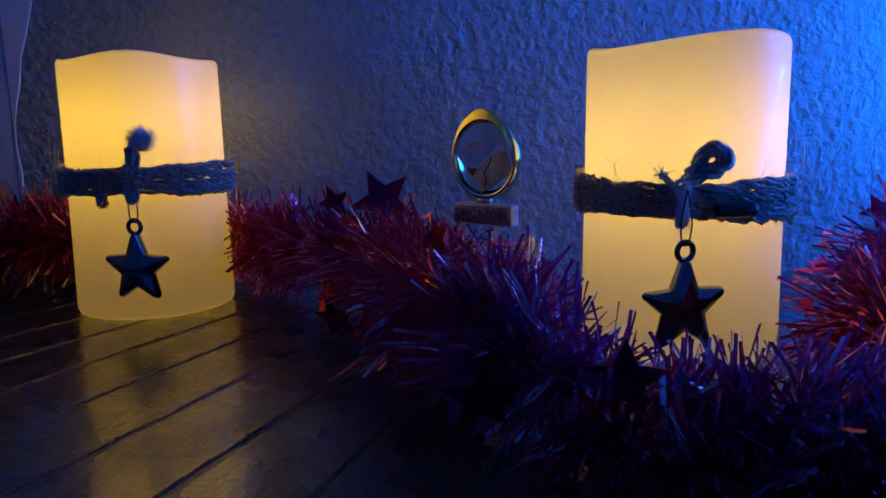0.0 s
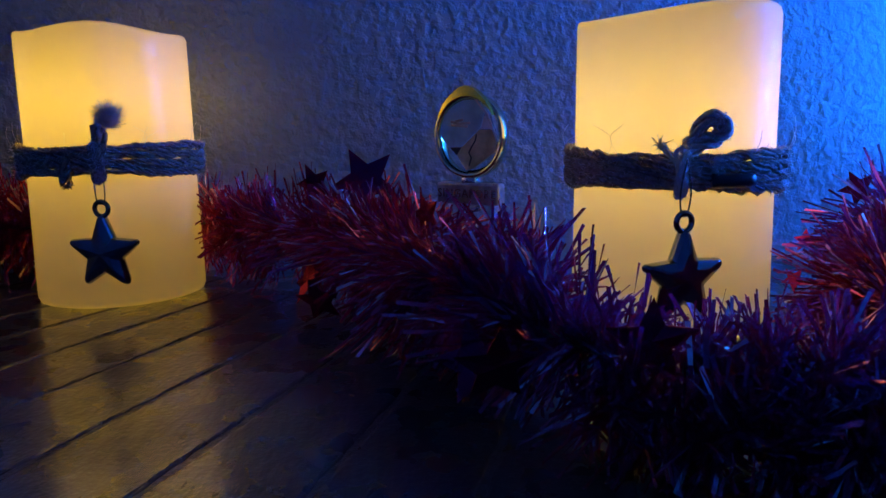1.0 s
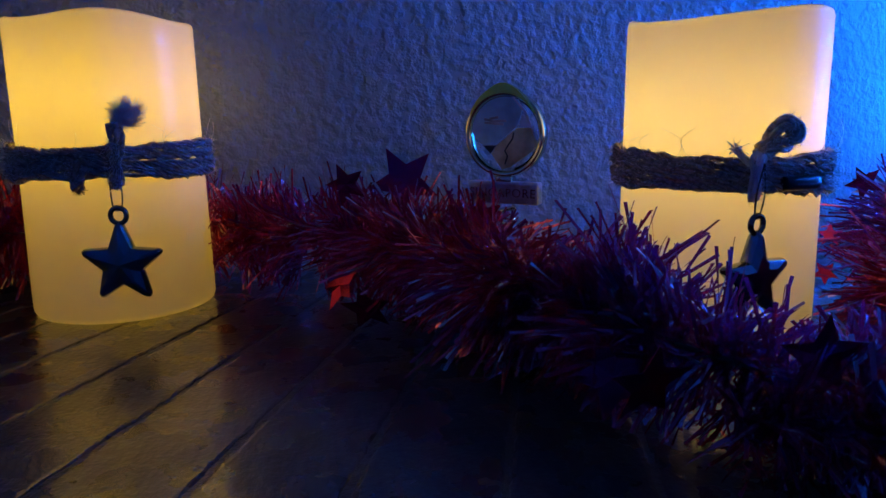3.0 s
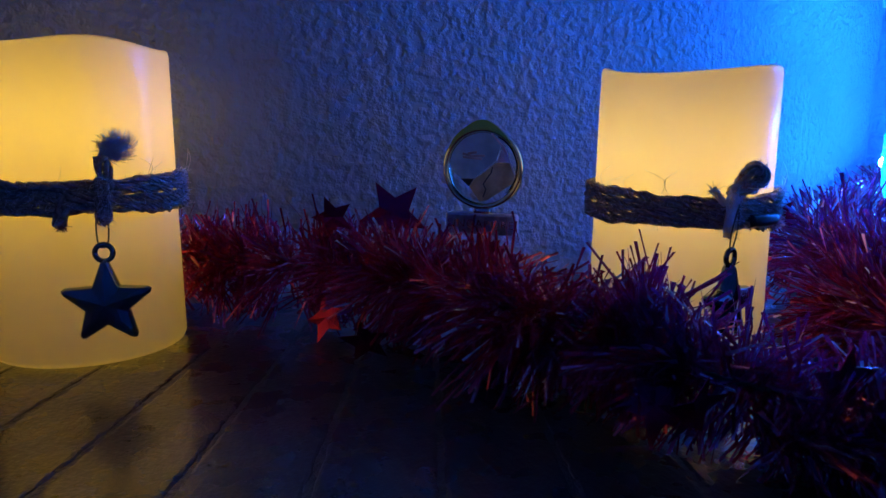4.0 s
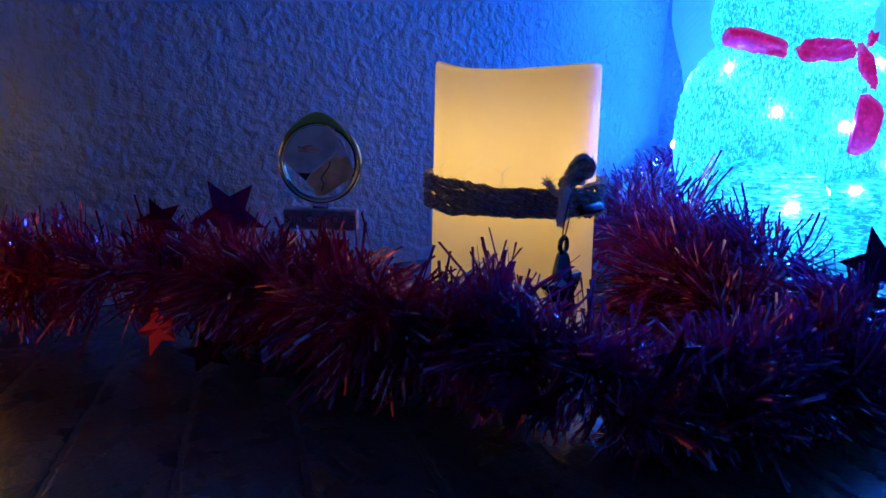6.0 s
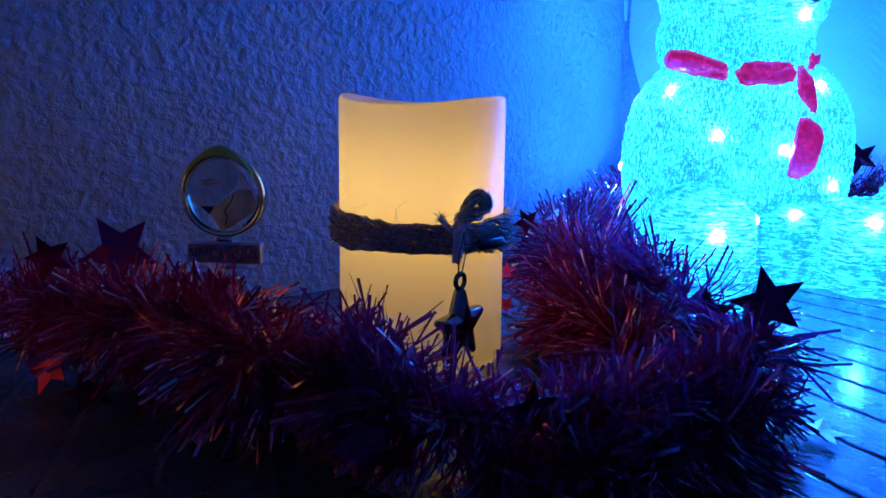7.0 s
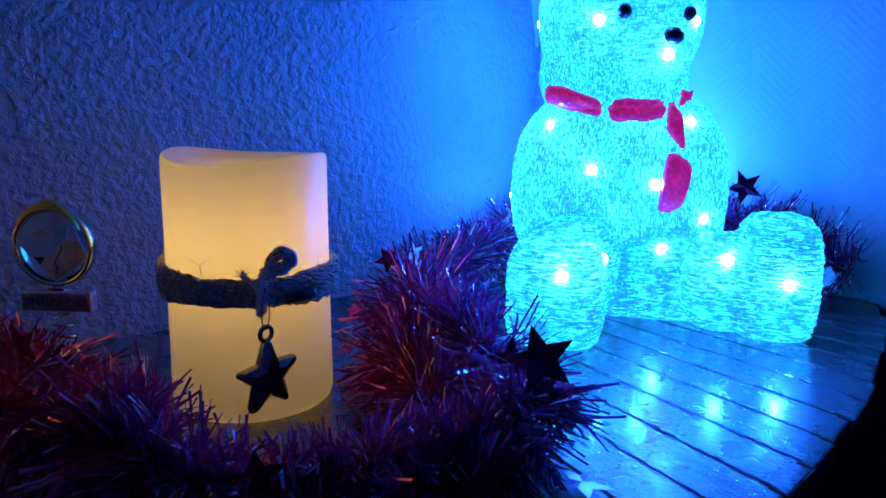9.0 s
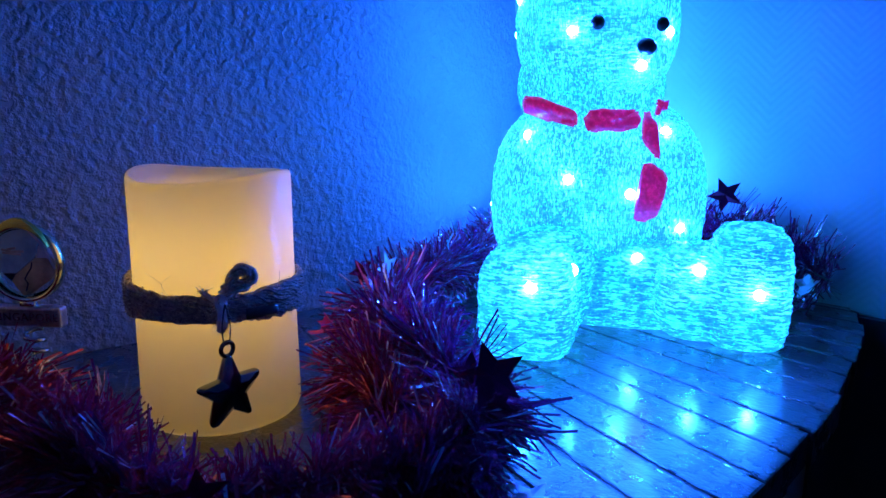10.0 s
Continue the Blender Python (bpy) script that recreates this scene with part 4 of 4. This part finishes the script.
def strands(path, count, seed):
    rng = random.Random(seed)
    seg = [(b - a).length for a, b in zip(path, path[1:])]
    total = sum(seg)
    verts, faces = [], []
    cum = np.cumsum([0] + seg)
    for _ in range(count // 7):
        # a tuft: some strands that share a root and lean the same way
        x = rng.uniform(0, total)
        i = max(0, min(int(np.searchsorted(cum, x)) - 1, len(seg) - 1))
        root = path[i].lerp(path[i + 1], (x - cum[i]) / seg[i])
        d = (path[i + 1] - path[i]).normalized()
        side = d.cross(Vector((0, 0, 1))).normalized()
        up = side.cross(d)
        a = rng.uniform(0, math.tau)
        out = side * math.cos(a) + up * math.sin(a)
        lean = (out + d * (0.55 * noise.noise((x * 45, 1.7, 0)) + rng.gauss(0, 0.38))).normalized()
        low = max(0.0, 1 - abs(root.x - 0.062) / 0.048) if root.y < 0.2 else 0.0
        size = (0.0360 if root.x > 0.125 and root.y < 0.23 else 0.037 if root.x > 0.125 and root.y < 0.30 else 0.034 if root.x > 0.15 else 0.032 if root.x > 0.0 else 0.0362) - 0.006 * low
        size *= (0.86 + 0.30 * noise.noise((x * 28, 9, 0))) * rng.uniform(0.74, 1.0)
        if root.x > 0.15 and 0.18 < root.y < 0.30:
            size *= 1.14
        if -0.006 < root.x < 0.026 and root.y < 0.24:
            size *= 1.06 + 0.10 * max(0.0, out.z)
        if root.x > 0.12 and root.y < 0.19 and out.z > 0.35:
            size *= 0.90
        droop = Vector((rng.gauss(0, 1), rng.gauss(0, 1), rng.gauss(0, 1) - 0.5)) * size * 0.17
        for _k in range(7):
            p = root + d * rng.gauss(0, 0.0012)
            way = (lean + Vector((rng.gauss(0, 1), rng.gauss(0, 1), rng.gauss(0, 1))) * 0.17).normalized()
            l = size * rng.uniform(0.82, 1.0)
            curl = droop + Vector((rng.gauss(0, 1), rng.gauss(0, 1), rng.gauss(0, 1))) * l * 0.08
            w = rng.uniform(0.00040, 0.00068)
            flat = way.cross(Vector((rng.gauss(0, 1), rng.gauss(0, 1), rng.gauss(0, 1)))).normalized() * w
            turn = Matrix.Rotation(rng.gauss(0, 0.75), 3, way)
            spine = [p + way * l * t + curl * t * t for t in (0, 1 / 3, 2 / 3, 1)]
            if any(math.hypot(q.x - cx, q.y - cy) < 0.8 * R_CANDLE for q in spine for cx, cy in CANDLES):
                continue
            if any(0.03 < q.x < 0.13 and q.y < 0.25 and q.z > 0.048 - 0.031 * min(1.0, (q.x - 0.03) / 0.025) + max(0.0, 0.22 - q.y) * 0.45 for q in spine):
                continue
            if any(-0.010 < q.x < 0.04 and 0.24 < q.y < 0.35 and q.z > 0.051 + (q.y - 0.30) * 0.2 for q in spine):
                continue
            if before_star(np.array(spine[1:] + [settle(q.copy()) for q in spine[1:]])):
                continue
            base = len(verts)
            bend = way.cross(flat).normalized() * l * rng.gauss(0, 0.055)  # crimped into flat facets
            s = flat
            for k in range(4):
                t = k / 3
                q = p + way * l * t + curl * t * t
                if k in (1, 2):
                    q = q + bend * (1 if k == 1 else -1)
                verts.append(settle(q - s))
                verts.append(settle(q + s))
                s = turn @ s
            for k in range(3):
                o = base + 2 * k
                faces.append((o, o + 1, o + 3, o + 2))
    me = bpy.data.meshes.new("foil_fringe")
    me.from_pydata([tuple(v) for v in verts], [], faces)
    me.materials.append(FOIL)
    ob = new("foil_fringe", me)
    ob.parent = garland
    tagged(ob, "thin dark red foil strands, the palest standing in for glints", kind="stuff")


strands(path, 22000, 11)
strands(spline([(0.158, 0.250, 0.018), (0.148, 0.222, 0.018), (0.132, 0.192, 0.016)], 8), 2800, 12)
# where it bunches up before the medal's stand, and on the near side
strands(spline([(-0.034, 0.322, 0.024), (-0.004, 0.304, 0.023), (0.004, 0.282, 0.020), (0.010, 0.250, 0.018), (0.018, 0.225, 0.017)], 8), 2600, 14)
strands(spline([(0.026, 0.170, 0.012), (0.060, 0.148, 0.010), (0.110, 0.137, 0.010), (0.148, 0.143, 0.012)], 8), 1500, 15)
strands(spline([(0.016, 0.214, 0.026), (0.020, 0.213, 0.027), (0.025, 0.212, 0.026)], 8), 450, 13)
strands(spline([(0.146, 0.148, 0.026), (0.160, 0.158, 0.031), (0.168, 0.182, 0.032)], 8), 900, 16)


def foil_star(at, r, faces, tip, spin, label, material):
    """A flat foil star on the garland. faces, tip: direction and rise of its front in degrees; spin: its turn in its own plane."""
    bm = bmesh.new()
    line = star_outline(r, 0.45, 90 + spin)
    mid = [bm.verts.new((0, 0.00012, 0)), bm.verts.new((0, -0.00012, 0))]
    rings = [[bm.verts.new((x, s + 0.0006 * math.sin(x * 300), z)) for x, z in line] for s in (0.00012, -0.00012)]
    for m, ring in zip(mid, rings):
        for k in range(10):
            bm.faces.new((m, ring[k], ring[(k + 1) % 10]))
    for k in range(10):
        bm.faces.new((rings[0][k], rings[0][(k + 1) % 10], rings[1][(k + 1) % 10], rings[1][k]))
    bmesh.ops.recalc_face_normals(bm, faces=bm.faces)
    ob = part("foil_star", bm, material, garland, label, smooth=False)
    ob.matrix_world = pose(*at, -tip, 0, faces + 90)


for k, (place, r, face, rise, spin) in enumerate(STARS):
    pale = k in PALE
    foil_star(place, r, face, rise, spin, "flat pale pink foil star" if pale else "flat dark red foil star", STAR_PALE if pale else STAR_FOIL)

# ---- staves of the table top ----
THICK = 0.018
GROOVES = [-13.5 + 1.5 * k for k in range(13)]
while GROOVES[-1] < 41:
    GROOVES.append(GROOVES[-1] + 1.455 + 0.42 * min(1.0, max(0.0, (GROOVES[-1] - 4.5) / 14)))
bm = bmesh.new()
rim = [hub_point(RIM - 0.006, -34 + k) for k in range(0, 64)]
back = [(-0.29, 0.405), (-0.262, 0.433), (-0.08, 0.4175), (0.02, 0.411), (0.2, 0.4105), (0.36, 0.4445), (0.474, 0.483)]
outline = [p for p in rim if p[1] < 0.40 and -0.300 < p[0] < 0.545]
outline = sorted(outline, key=lambda p: p[0])
prism(bm, outline + back[::-1], -THICK, -0.0008)
bmesh.ops.recalc_face_normals(bm, faces=bm.faces)
part("groove_bed", bm, GROOVE, table, "rough dark bed between the staves", smooth=False)


def reach(deg):
    """How far the rim lies from the pivot along a groove."""
    d = Vector((-math.sin(radians(deg)), -math.cos(radians(deg))))
    o = Vector(PIVOT) - Vector(HUB)
    b = o.dot(d)
    return -b + math.sqrt(b * b - o.length_squared + RIM * RIM)


def stave(lo, hi, rng):
    """One wedge between two grooves, from the rim to the walls, with rounded upper edges."""
    gap = 0.0007
    slack = rng.uniform(-0.002, 0.002)
    tilt = rng.uniform(-0.00012, 0.00012)
    bm = bmesh.new()
    loops = []
    rows = 130
    for inset, z in ((gap, -THICK), (gap, -0.0010), (gap + 0.0003, -0.0006), (gap + 0.0008, -0.0002), (gap + 0.0016, 0.0)):
        left, right = [], []
        for i in range(rows + 1):
            for deg, way, line in ((lo, 1, left), (hi, -1, right)):
                r1 = reach(deg) + slack - (0.0012 if z == 0.0 else 0.0) - 0.0016 * (inset - gap) / 0.0016
                r = r1 + (0.70 - r1) * i / rows
                ruff = 0.0009 * noise.noise((r * 620, deg * 3 + z * 900, 2)) if inset > gap else 0.0
                wob = ruff + 0.0005 * noise.noise((r * 55, deg, 0)) + 0.0003 * noise.noise((r * 240, deg, 5))
                a = radians(deg + way * math.degrees((inset + wob) / r))
                q = Vector((PIVOT[0] - r * math.sin(a), PIVOT[1] - r * math.cos(a)))
                q.y = min(q.y, wall_y(q.x) - 0.002)
                q.x = max(min(q.x, wall_x(q.y) - 0.004), -0.3)
                line.append(bm.verts.new((q.x, q.y, z + (way * tilt - 0.0002 if z > -0.001 else 0.0))))
        loops.append((left, right))
    for (l0, q0), (l1, q1) in zip(loops, loops[1:]):
        for i in range(rows):
            bm.faces.new((l0[i], l0[i + 1], l1[i + 1], l1[i]))
            bm.faces.new((q0[i + 1], q0[i], q1[i], q1[i + 1]))
        bm.faces.new((q0[0], l0[0], l1[0], q1[0]))
    l, q = loops[-1]
    for i in range(rows):
        bm.faces.new((l[i], l[i + 1], q[i + 1], q[i]))
    bmesh.ops.recalc_face_normals(bm, faces=bm.faces)
    part("stave", bm, WOOD, table, smooth=False)


rng = random.Random(4)
for lo, hi in zip(GROOVES, GROOVES[1:]):
    stave(lo, hi, rng)
bm = bmesh.new()
box(bm, (0.5, 0.2, 0.52), pose(0.12, 0.30, -THICK - 0.262), 0.01)
part("pedestal", bm, WOOD, table, "dark pedestal under the table top")
